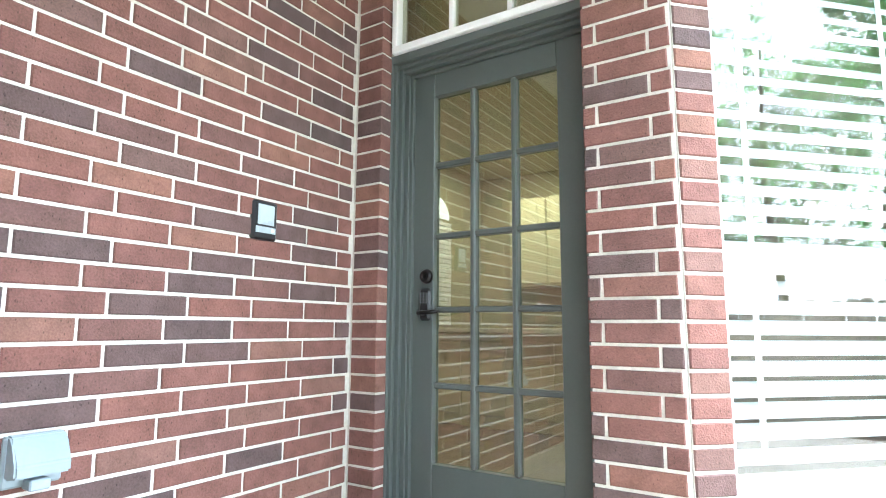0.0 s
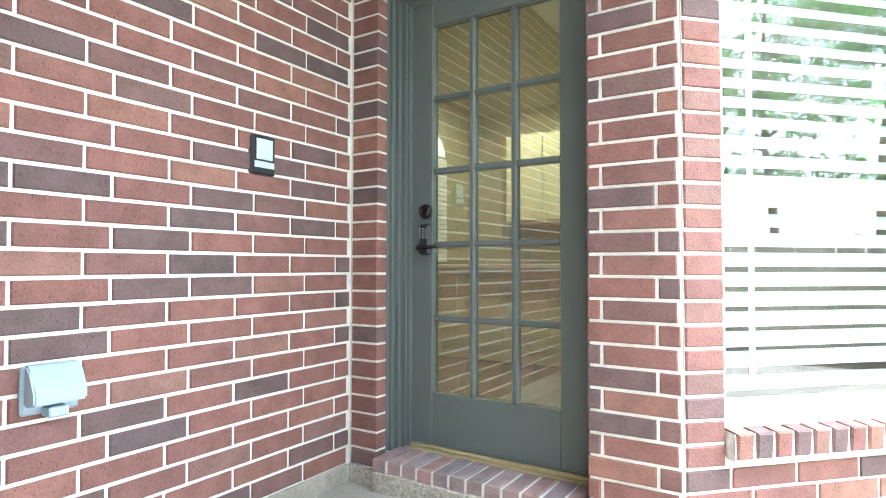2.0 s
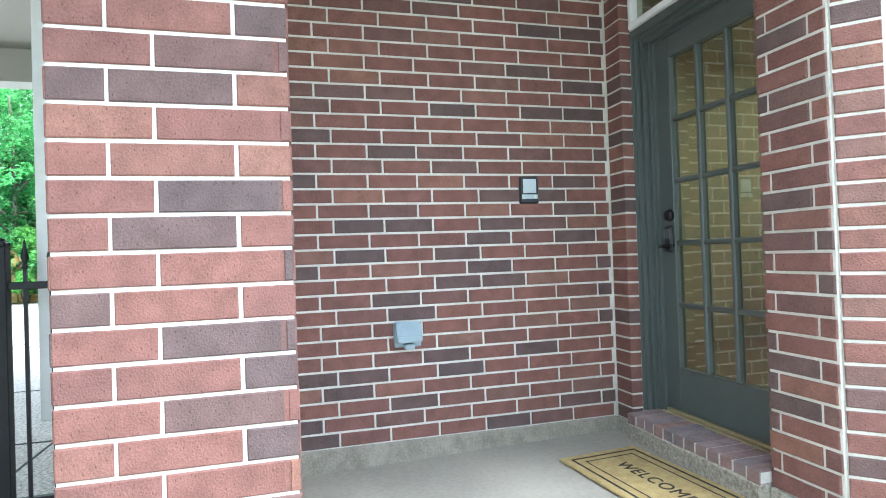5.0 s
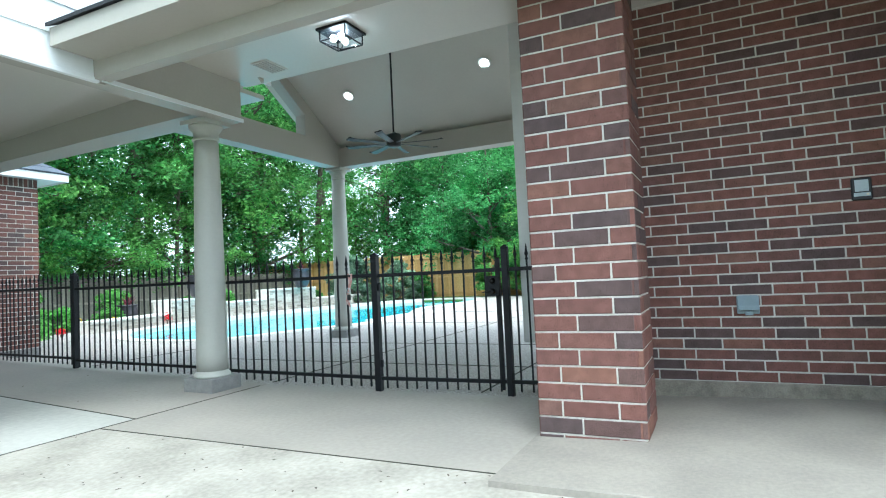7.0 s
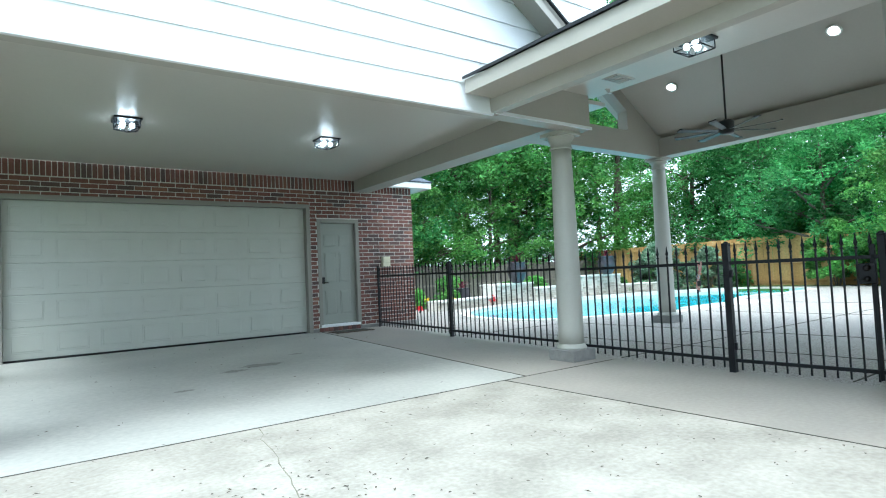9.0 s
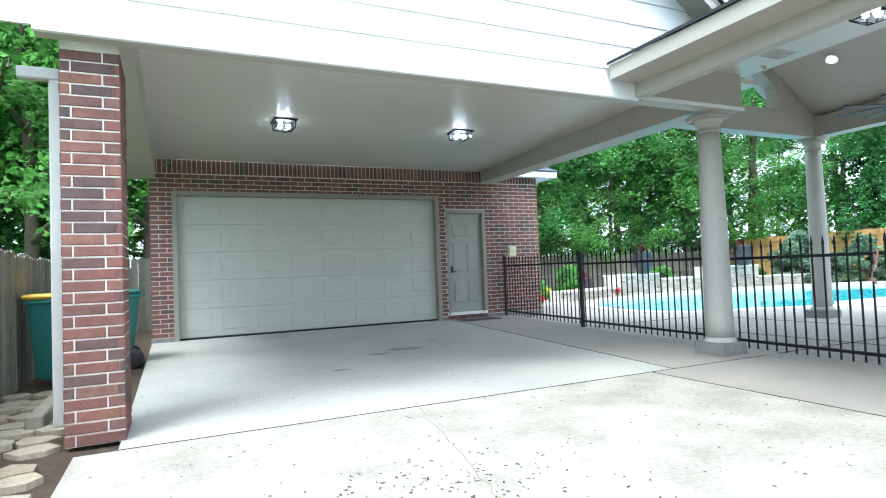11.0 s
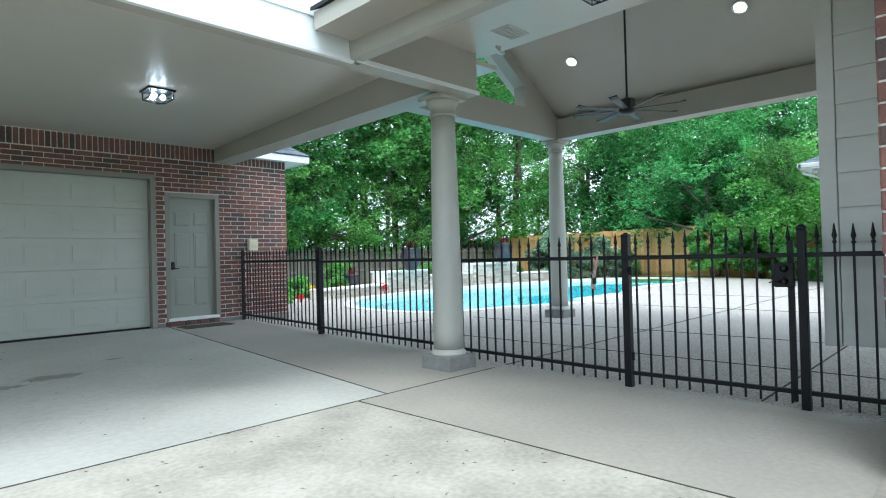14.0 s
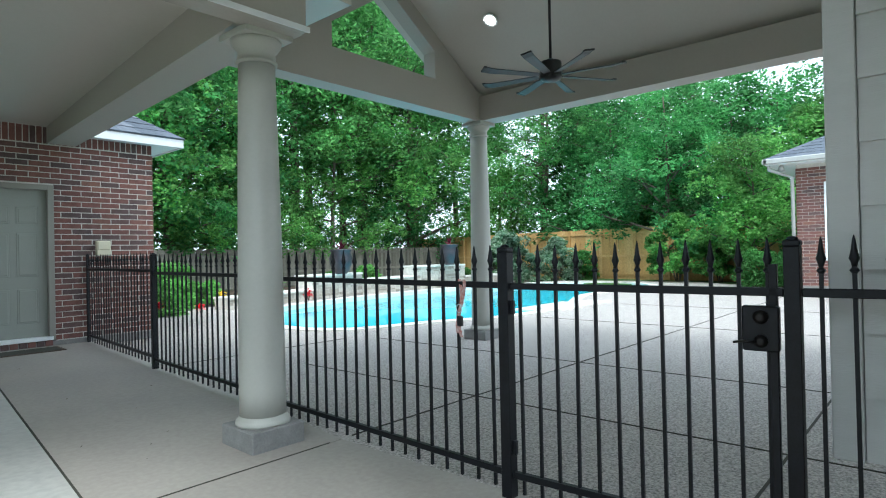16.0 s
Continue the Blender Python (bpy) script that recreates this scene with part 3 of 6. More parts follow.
# ---- carport: pillar, beams, ceiling, gable ----
CFY = CF - 0.12
cp = thing("brick_pillar", "slim red brick carport pillar with smeared mortar foot", "pillar", kind="structure")
part("mortar", B((4.633, 4.977, CFY - 0.517, CFY - 0.003, 0, 2.70)), M_MORTAR, cp)
brick_face(cp, (4.98, CFY, 0), 180, 0.35, 0.0, 34, firsts=(0.056, BL), seed=15, depth=0.05)
brick_face(cp, (4.63, CFY, 0), 270, 0.52, 0.0, 34, firsts=(BL, 0.098), seed=16, depth=0.05)
brick_face(cp, (4.98, CFY - 0.52, 0), 90, 0.52, 0.0, 34, firsts=(0.098, BL), seed=17, depth=0.05)

solid("ceiling_carport", B((-1.95, 5.15, GY + 0.02, CF - 0.12, 3.085, 3.135)), M_CEIL, "smooth painted carport ceiling with soft sheen", kind="structure")
solid("beam_front", B((-1.43, 5.1, CF - 0.13, CF, 2.69, 3.15)), M_TRIM, "painted greige beam along the carport front", kind="structure")
bm = bmesh.new()
v = box(bm, -1.43, -1.08, GY + 0.03, CF - 0.13, 2.745, 3.13)
for q in v:
    if q.co.y < -8:
        q.co.x -= 0.44
        q.co.z += 0.11 if q.co.z < 3 else 0
solid("beam_side", bm, M_TRIM, "painted greige side beam from column to garage", kind="structure")
solid("beam_far", B((4.56, 4.98, GY + 0.03, CF - 0.13, 2.74, 3.13)), M_TRIM, "painted greige side beam of the carport", kind="structure")
# white lap siding of the gable over the carport front
gab = thing("gable_wall", "white lap-sided gable wall over the carport", "wall", kind="structure")
part("sheathing", B((-1.3, 5.7, CF - 0.13, CF + 0.004, 3.05, 6.0)), M_WHITE, gab)
for i in range(14):
    z = 2.715 + i * 0.246
    bm = bmesh.new()
    v = box(bm, 0.09 if z < 3.1 else -1.9, 5.7, CF + 0.006, CF + 0.022, z, z + 0.256)
    for q in v:
        if q.co.z < z + 0.1 and q.co.y > CF + 0.01:
            q.co.y += 0.014
    part("siding_board", bm, M_WHITE, gab)
part("trim", B((0.07, 5.1, CF + 0.004, CF + 0.045, 2.68, 2.717), r=0.004), M_WHITE, gab, "white lower trim board")

# ---- garage ----
gar = thing("wall_garage", "red brick garage wall with soldier course on top", "wall", kind="structure")
GDX0, GDX1, GDZ = -0.545, 4.33, 2.56       # garage door opening with trim
SDX0, SDX1, SDZ = -1.60, -0.685, 2.285      # side door opening with trim
GX0, GX1 = -2.93, 4.66
part("mortar", B((GX0 + .01, SDX0, GY - 0.25, GY - 0.002, 0.0, 3.09), (SDX1, GDX0, GY - 0.25, GY - 0.002, 0.0, 3.09), (GDX1, GX1 - .01, GY - 0.25, GY - 0.002, 0.0, 3.09), (SDX0, SDX1, GY - 0.25, GY - 0.002, SDZ, 3.09), (GDX0, GDX1, GY - 0.25, GY - 0.002, GDZ, 3.09)), M_MORTAR, gar)
part("kerb", B((GX0 - 0.01, GDX0, GY - 0.2, GY + 0.012, 0.0, 0.125), (GDX1, GX1 + 0.01, GY - 0.2, GY + 0.012, 0.0, 0.125), r=0.006), M_BASE, gar, "concrete kerb")
cuts = [(GX1 - GDX1, GX1 - GDX0, -1, GDZ), (GX1 - SDX1, GX1 - SDX0, -1, SDZ), (0, GX1 - SDX1, -1, 9)]
brick_face(gar, (GX1, GY, 0), 180, GX1 - GX0, 0.13, 35, cuts=cuts, seed=21, depth=0.03)
cuts = [(GX1 - GDX1, GX1 - GDX0, -1, GDZ), (GX1 - SDX1, 99, -1, 9)]
brick_stuff("brick_field", gar, (GX1, GY, 0), 180, GX1 - GX0, 0.13, 35, cuts=cuts)
brick_stuff("brick_field", gar, (GX0, GY, 0), 270, 7.0, 0.13, 35)
bm = bmesh.new()
x = GX0 + 0.01
while x < GX1 - 0.07:
    rbox(bm, x, x + 0.064, GY - 0.03, GY + 0.004, 2.855, 3.085, r=0.004)
    x += 0.0762
part("soldier_course", bm, M_BRICK_FAR, gar, "upright soldier bricks")["kind"] = "stuff"

solid("soffit_breezeway", B((-1.56, 0.0, CF, 2.2, 3.10, 3.15), (PX - 0.3, 0.5, -0.70, 2.2, 3.05, 3.09)), M_CEIL, "flat painted breezeway ceiling", kind="structure")
solid("beam_breezeway", B((0.0, 0.11, CF + 0.02, 1.5, 2.70, 3.10)), M_TRIM, "painted greige beam along the breezeway", kind="structure")
solid("beam_cross", B((-1.42, 0.0, CF + 0.002, CF + 0.05, 2.69, 3.10)), M_TRIM, "painted greige beam over the column", kind="structure")
solid("trim_drip", B((-1.44, 0.06, CF + 0.052, CF + 0.065, 2.69, 2.725)), M_WHITE, "pale drip trim", kind="structure")
# breezeway eave: soffit, fascia and shingles
eave = thing("roof_breezeway", "low shingled roof with painted fascia and soffit", "roof", kind="structure")
part("soffit", B((0.11, 0.43, CF + 0.07, 2.4, 2.84, 2.855)), M_TRIM, eave)
part("fascia", B((0.43, 0.46, CF + 0.07, 2.4, 2.835, 2.972)), M_TRIM, eave)
bm = bmesh.new()
v = box(bm, -1.6, 0.49, CF + 0.066, 2.4, 2.974, 3.002)
for q in v:
    if q.co.x < -1:
        q.co.z += 1.0
part("shingles", bm, M_SHINGLE_EDGE, eave)

# ---- pavilion with the vaulted ceiling ----
VX0, VX1, VY0, RIDGE, EAVE = -5.75, -1.56, -6.02, 4.58, 3.36
VM = -3.95
pav = thing("roof_pavilion", "vaulted painted pavilion ceiling over the deck", "roof", kind="structure")
for name, xa, za, xb, zb in (("vault_slope", VX0 - 0.3, EAVE - 0.12, VM, RIDGE), ("vault_slope", VM, RIDGE, VX1 - 0.02, 3.12)):
    bm = bmesh.new()
    vs = [bm.verts.new((x, y, z + d)) for d in (0, 0.12) for x, y, z in ((xa, VY0 - 0.4, za), (xb, VY0 - 0.4, zb), (xb, 4.0, zb), (xa, 4.0, za))]
    for f in ((0, 1, 2, 3), (4, 5, 6, 7), (0, 1, 5, 4), (1, 2, 6, 5), (2, 3, 7, 6), (3, 0, 4, 7)):
        bm.faces.new([vs[i] for i in f])
    part(name, bm, M_CEIL, pav)
solid("beam_eave", B((VX0 - 0.14, VX0 + 0.14, VY0, 3.6, 3.075, 3.42)), M_TRIM, "painted greige eave beam of the pavilion", kind="structure")
# gable over the far beam with two open lights
gl = thing("gable_pavilion", "painted pavilion gable with open trapezoid lights", "wall", kind="structure")
part("beam", B((VX0 - 0.14, VX1 + 0.3, VY0 - 0.12, VY0 + 0.12, 3.075, 3.475)), M_TRIM, gl)


def slope_z(x):
    return RIDGE - (RIDGE - EAVE) * abs(x - VM) / (VM - VX0)


bm = bmesh.new()
for xs in ((VX0, -4.72), (-3.06, VX1 + 0.02)):
    n = 8
    for i in range(n):
        a, b = xs[0] + (xs[1] - xs[0]) * i / n, xs[0] + (xs[1] - xs[0]) * (i + 1) / n
        vs = [bm.verts.new((x, y, z)) for y in (VY0 - 0.1, VY0 + 0.1) for x, z in ((a, 3.44), (b, 3.44), (b, max(3.45, slope_z(b) + 0.03)), (a, max(3.45, slope_z(a) + 0.03)))]
        for f in ((0, 1, 2, 3), (4, 5, 6, 7), (0, 1, 5, 4), (1, 2, 6, 5), (2, 3, 7, 6), (3, 0, 4, 7)):
            bm.faces.new([vs[k] for k in f])
part("panel", bm, M_TRIM, gl)
bm = bmesh.new()
for xa, xb in ((-4.72, VM), (VM, -3.06)):
    vs = [bm.verts.new((x, y, slope_z(x) + d)) for y in (VY0 - 0.1, VY0 + 0.1) for x, d in ((xa, -0.22), (xb, -0.22), (xb, 0.03), (xa, 0.03))]
    for f in ((0, 1, 2, 3), (4, 5, 6, 7), (0, 1, 5, 4), (1, 2, 6, 5), (2, 3, 7, 6), (3, 0, 4, 7)):
        bm.faces.new([vs[k] for k in f])
part("rake", bm, M_TRIM, gl)

# siding chase that stands off the deck beside the gate
ch = thing("siding_chase", "pale grey lap-sided chase raised above the deck", "wall", kind="structure")
CX, CY0 = -1.76, -1.30
part("core", B((CX - 0.6, CX - 0.02, CY0 + 0.02, -0.75, 0.46, 4.4)), M_SIDING, ch)
for i in range(17):
    z = 0.44 + i * 0.232
    bm = bmesh.new()
    v = box(bm, CX - 0.018, CX - 0.006, CY0 + 0.105, -0.75, z, z + 0.24)
    for q in v:
        if q.co.z < z + 0.1 and q.co.x > CX - 0.01:
            q.co.x += 0.022
    part("siding_board", bm, M_SIDING, ch)
part("corner_board", B((CX - 0.12, CX + 0.012, CY0, CY0 + 0.1, 0.43, 4.4), r=0.004), M_SIDING, ch, "plain corner board")
part("footing", B((CX - 0.6, CX - 0.35, CY0 + 0.3, -0.75, -0.02, 0.46)), M_BASE, ch)


# ---- columns ----
def column(at, height, label):
    c = thing("porch_column", label, "column", "round columns", at=at)
    part("plinth", B((-0.192, 0.192, -0.192, 0.192, -0.02, 0.135), r=0.008), M_BASE, c, "square concrete plinth")
    bm = bmesh.new()
    lathe(bm, [(0.176, 0.135), (0.176, 0.15), (0.17, 0.165), (0.158, 0.175), (0.153, 0.195)], 40)
    part("base_ring", bm, M_COLUMN, c)
    bm = bmesh.new()
    n = 14
    lathe(bm, [(0.15 - 0.032 * (i / n) ** 1.7, 0.195 + (height - 0.40) * i / n) for i in range(n + 1)], 40)
    part("shaft", bm, M_COLUMN, c)
    bm = bmesh.new()
    h = height
    lathe(bm, [(0.12, h - 0.205), (0.134, h - 0.2), (0.136, h - 0.185), (0.122, h - 0.18), (0.122, h - 0.12), (0.14, h - 0.10), (0.16, h - 0.07), (0.165, h - 0.045)], 40)
    part("capital", bm, M_COLUMN, c)
    part("abacus", B((-0.172, 0.172, -0.172, 0.172, h - 0.045, h), r=0.004), M_COLUMN, c)
    return c


column((-1.238, -4.395, 0), 2.70, "tall round greige column under the carport beam")
column((VX0 + 0.02, VY0, -0.004), 3.079, "tall round greige column on the pool deck")


# ---- entry door with its lights ----
door = thing("door_1", "grey-green wooden fifteen-light entry door, closed", "door", kind="structure")
DX0, DX1, DZ0, DZ1 = -1.505, -0.64, 0.25, 2.29
GX_0, GX_1, GZ0, GZ1 = -1.376, -0.768, 0.482, 2.15
part("stile", B((DX0, GX_0, DY - 0.03, DY + 0.02, DZ0, DZ1), r=0.003), M_DOOR, door)
part("stile", B((GX_1, DX1, DY - 0.03, DY + 0.02, DZ0, DZ1), r=0.003), M_DOOR, door)
part("rail", B((GX_0, GX_1, DY - 0.03, DY + 0.02, DZ0, GZ0), r=0.003), M_DOOR, door)
part("rail", B((GX_0, GX_1, DY - 0.03, DY + 0.02, GZ1, DZ1), r=0.003), M_DOOR, door)
PW, PH, MB = (GX_1 - GX_0) / 3, (GZ1 - GZ0) / 5, 0.013
for i in (1, 2):
    part("muntin", B((GX_0 + i * PW - MB, GX_0 + i * PW + MB, DY - 0.027, DY + 0.015, GZ0, GZ1), r=0.006), M_DOOR, door)
for j in range(1, 5):
    part("muntin", B((GX_0, GX_1, DY - 0.024, DY + 0.014, GZ0 + j * PH - MB, GZ0 + j * PH + MB), r=0.006), M_DOOR, door)
for i in range(3):
    for j in range(5):
        x0, z0 = GX_0 + i * PW, GZ0 + j * PH
        tilt = random.uniform(-0.0006, 0.0006)
        bm = bmesh.new()
        v = box(bm, x0 + 0.002, x0 + PW - 0.002, DY - 0.003, DY + 0.001, z0 + 0.002, z0 + PH - 0.002)
        for q in v:
            q.co.y += tilt * (1 if q.co.x > x0 + PW / 2 else -1)
        part("pane", bm, M_GLASS, door)
# lock: deadbolt and keypad lever
bm = bmesh.new()
lathe(bm, [(0.034, 0), (0.034, 0.012), (0.026, 0.026), (0.014, 0.028), (0.012, 0.02)], 24)
bm.transform(pose(-1.408, DY - 0.03, 1.30, 90))
part("deadbolt", bm, M_STEEL, door, "dark bronze deadbolt")
pad = part("keypad_lock", B((-1.44, -1.376, DY - 0.056, DY - 0.03, 1.10, 1.245), r=0.012), M_BLACK, door, "black keypad lever lock")
bm = bmesh.new()
tube(bm, [(-1.408, DY - 0.05, 1.135), (-1.408, DY - 0.095, 1.135), (-1.37, DY - 0.1, 1.135), (-1.31, DY - 0.09, 1.14)], [0.012, 0.012, 0.01, 0.008], 10)
part("lever", bm, M_STEEL, pad)
bm = bmesh.new()
for i in range(3):
    for j in range(4):
        box(bm, -1.428 + i * 0.016, -1.423 + i * 0.016, DY - 0.058, DY - 0.056, 1.178 + j * 0.013, 1.184 + j * 0.013)
part("key_marks", bm, M_SCREEN, pad)
# moulded frame, threshold, transom
fr = thing("door_frame", "grey-green moulded door frame with brass threshold", "door frame", kind="structure")
for s, x0 in ((1, -1.541), (-1, -0.599)):
    bm = bmesh.new()
    for k, (d, y0, y1) in enumerate(((0.0, 0.068, 0.085), (0.014, 0.085, 0.10), (0.006, 0.10, 0.118), (0.026, 0.118, 0.13), (0.018, 0.13, 0.152), (0.04, 0.152, 0.165), (0.055, 0.165, DY + 0.03 - WY))):
        rbox(bm, x0 + s * d, x0 + s * (d - 0.13), WY + y0, WY + y1, 0.225, 2.345, r=0.002)
    part("jamb", bm, M_DOOR, fr)
bm = bmesh.new()
for d, y0, y1 in ((0.0, WY + 0.07, WY + 0.10), (0.012, WY + 0.10, WY + 0.13), (0.03, WY + 0.13, WY + 0.165), (0.045, WY + 0.165, DY + 0.03)):
    rbox(bm, -1.60, -0.54, y0, y1, 2.275 - d + 0.03, 2.345, r=0.003)
part("head", bm, M_DOOR, fr)
part("threshold", B((-1.54, -0.60, WY + 0.15, DY + 0.04, 0.18, 0.232), (-1.53, -0.61, WY + 0.175, DY - 0.01, 0.232, 0.248), r=0.004), M_BRASS, fr, "worn brass threshold")
tr = thing("window_2", "white transom window with three lights over the door", "window", kind="structure")
bm = bmesh.new()
for b in ((-1.535, -0.605, WY + 0.05, WY + 0.13, 2.347, 2.382), (-1.535, -0.605, WY + 0.05, WY + 0.13, 2.68, 2.738), (-1.535, -1.505, WY + 0.05, WY + 0.13, 2.382, 2.68), (-0.635, -0.605, WY + 0.05, WY + 0.13, 2.382, 2.68)):
    rbox(bm, *b, r=0.004)
part("window_frame", bm, M_WFRAME, tr)
for i in (1, 2):
    x = -1.505 + 0.87 * i / 3
    part("muntin", B((x - 0.012, x + 0.012, WY + 0.07, WY + 0.12, 2.382, 2.68), r=0.004), M_WFRAME, tr)
for i in range(3):
    x = -1.505 + 0.87 * i / 3
    part("pane", B((x + 0.004, x + 0.286, WY + 0.09, WY + 0.094, 2.384, 2.678)), M_GLASS, tr)
# rowlock brick step under the threshold
st = thing("door_step", "row of worn red bricks forming the door step", "step", kind="structure")
part("bed", B((-1.53, -0.605, WY - 0.052, WY + 0.15, PORCH - 0.01, 0.178), r=0.01), M_PEBBLE, st, "pebbly concrete under the bricks")
part("mortar", B((-1.525, -0.61, WY - 0.042, WY + 0.15, 0.178, 0.2215)), M_MORTAR, st)
# brick copy whose paler colours carry the painted sky sheen
step_brick = brick_mesh(0.064, 0.198, 0.058, 0.006).copy()
step_brick.materials[0] = M_STEPBRICK
for i in range(12):
    ob = new("brick", step_brick)
    ob.parent = st
    ob.matrix_basis = pose(-1.493 + i * 0.0772, WY + 0.053 + random.uniform(-0.004, 0.004), 0.224 + random.uniform(-0.002, 0.002), -90 + random.uniform(-1, 1), 0, 0)

# ---- room seen through the door ----
rm = thing("room_shell", "cream-walled room behind the entry door", "room", kind="structure")
RX0, RX1, RY0, RY1 = -3.6, -0.36, WY + 0.31, 6.2
part("wall_back", B((RX0, RX1, RY1, RY1 + 0.1, 0.15, 3.2)), M_ROOM, rm)
part("wall_side", B((RX0 - 0.1, RX0, RY0, RY1, 0.15, 3.2)), M_ROOM, rm)
part("wall_side", B((RX1, RX1 + 0.06, RY0, RY1, 0.15, 3.2)), M_ROOM, rm)
part("wall_front", B((RX0, -1.52, RY0 - 0.05, RY0, 0.15, 3.2), (-1.52, -0.59, RY0 - 0.05, RY0, 2.74, 3.2), (-0.59, RX1, RY0 - 0.05, RY0, 0.15, 3.2)), M_ROOM, rm)
part("room_floor", B((RX0, RX1, WY + 0.2, RY1, 0.14, 0.19)), M_ROOMFLOOR, rm)
part("room_ceiling", B((RX0, RX1, WY + 0.12, RY1, 3.0, 3.06)), M_ROOM, rm)
isl = thing("kitchen_island", "cream panelled kitchen island with pale counter", "kitchen island")
part("body", B((-3.2, -1.3, 4.3, 4.9, 0.19, 1.03), r=0.006), M_CAB, isl)
part("countertop", B((-3.3, -1.2, 4.15, 5.0, 1.03, 1.07), r=0.006), M_COPING, isl, "pale stone countertop")
for i in range(4):
    part("panel", B((-3.12 + i * 0.46, -2.74 + i * 0.46, 4.285, 4.3, 0.3, 0.95), r=0.006), M_CAB, isl)
cab = thing("wall_cabinet", "cream upper kitchen cabinets on the back wall", "cabinet")
part("body", B((-3.0, -1.5, RY1 - 0.36, RY1, 1.55, 2.6), r=0.006), M_CAB, cab)
for i in range(3):
    part("door", B((-2.98 + i * 0.5, -2.52 + i * 0.5, RY1 - 0.385, RY1 - 0.36, 1.58, 2.57), r=0.01), M_CAB, cab)
shw = thing("window_3", "bright arched window with white shutters in the room", "window", kind="structure")
bm = bmesh.new()
for i in range(22):
    rbox(bm, RX0 + 0.02, RX0 + 0.05, 4.9, 5.4, 1.1 + i * 0.055, 1.145 + i * 0.055, r=0.003)
part("shutter", bm, M_BLIND, shw)
bm = bmesh.new()
arch = [(5.15 + 0.25 * math.cos(a), 2.34 + 0.25 * math.sin(a)) for a in (math.pi * k / 14 for k in range(15))]
vs = [bm.verts.new((RX0 + 0.02, y, z)) for y, z in arch]
bm.faces.new(vs)
part("arch_light", bm, glow_mat("daylit_arch_pane", (0.9, 0.96, 1.0), 0.09), shw)
for x, y in ((-2.1, 3.2), (-1.25, 4.1), (-2.6, 5.2)):
    can = thing("recessed_light", "round lit recessed ceiling light", "ceiling light", "room recessed lights")
    bm = bmesh.new()
    lathe(bm, [(0.06, 2.992), (0.06, 2.998)], 24, (x, y, 0))
    part("lens", bm, M_WARM, can)
    la = new("lamp", bpy.data.lights.new("lamp", "AREA"))
    la.data.shape, la.data.size, la.data.energy, la.data.color = "DISK", 0.12, 3.2, (1.0, 0.89, 0.68)
    la.matrix_world = look((x, y, 2.985), (x, y, 0))
    la.parent = can

# ---- bay window ----
win = thing("window_1", "white double-hung window with lowered horizontal blinds", "window", kind="structure", at=(-0.282, WY + 0.004, 0), rz=45)
W0, W1, WZ0, WZ1 = 0.148, 1.29, 0.515, 2.6
bm = bmesh.new()
for b in ((W0, W0 + 0.035, 0.03, 0.13, WZ0, WZ1), (W1 - 0.035, W1, 0.03, 0.13, WZ0, WZ1), (W0, W1, 0.03, 0.13, WZ1 - 0.04, WZ1)):
    rbox(bm, *b, r=0.004)
part("window_frame", bm, M_WFRAME, win)
part("window_sill", B((W0, W1, 0.012, 0.13, WZ0, WZ0 + 0.035), r=0.004), M_WFRAME, win)
part("sash_rail", B((W0 + 0.035, W1 - 0.035, 0.045, 0.085, 1.265, 1.322), r=0.004), M_WFRAME, win)
part("sash_rail", B((W0 + 0.035, W1 - 0.035, 0.045, 0.085, WZ0 + 0.035, WZ0 + 0.085), r=0.004), M_WFRAME, win)
part("pane", B((W0 + 0.036, W1 - 0.036, 0.058, 0.062, WZ0 + 0.085, 1.265)), M_WGLASS, win)
part("pane", B((W0 + 0.036, W1 - 0.036, 0.078, 0.082, 1.322, WZ1 - 0.04)), M_WGLASS, win)
bl = part("blind_rail", B((W0 + 0.04, W1 - 0.04, 0.11, 0.17, WZ1 - 0.09, WZ1 - 0.042), r=0.004), M_BLIND, win)
for i in range(26):
    z = 0.72 + i * 0.0715
    bm = bmesh.new()
    v = box(bm, W0 + 0.045, W1 - 0.045, -0.032, 0.032, -0.0015, 0.0015)
    bm.transform(pose(0, 0.145, z, 52))
    part("blind_slat", bm, M_BLIND, win)
for x in (0.36, 1.02):
    part("ladder_tape", B((x - 0.012, x + 0.012, 0.117, 0.119, 0.66, WZ1 - 0.08)), M_BLIND, win)
part("bottom_rail", B((W0 + 0.045, W1 - 0.045, 0.13, 0.165, 0.61, 0.66), r=0.004), M_BLIND, win)
# flat dark sheet added for the room's shade between the slats
part("backing", B((W0 - 0.1, W1 + 0.1, 0.245, 0.26, 0.3, 2.7)), M_ROOMFLOOR, win, "dark sheet standing in for the dim room behind the blinds")

# ---- things on the porch wall ----
ic = thing("intercom_panel", "black intercom panel with grey screen on the bricks", "intercom")
part("bezel", B((PX - 0.02, PX + 0.016, 1.060, 1.177, 1.398, 1.550), r=0.008), M_BLACK, ic)
part("screen", B((PX + 0.017, PX + 0.0185, 1.080, 1.157, 1.456, 1.534)), M_SCREEN, ic, "pale grey screen")
part("button_bar", B((PX + 0.017, PX + 0.019, 1.072, 1.165, 1.424, 1.448)), M_SCREEN, ic)
bm = bmesh.new()
lathe(bm, [(0.008, 0), (0.008, 0.003)], 16)
bm.transform(pose(PX + 0.019, 1.150, 1.436, 0, 90))
part("button", bm, M_BEIGE, ic, "small glowing-yellow plastic button")

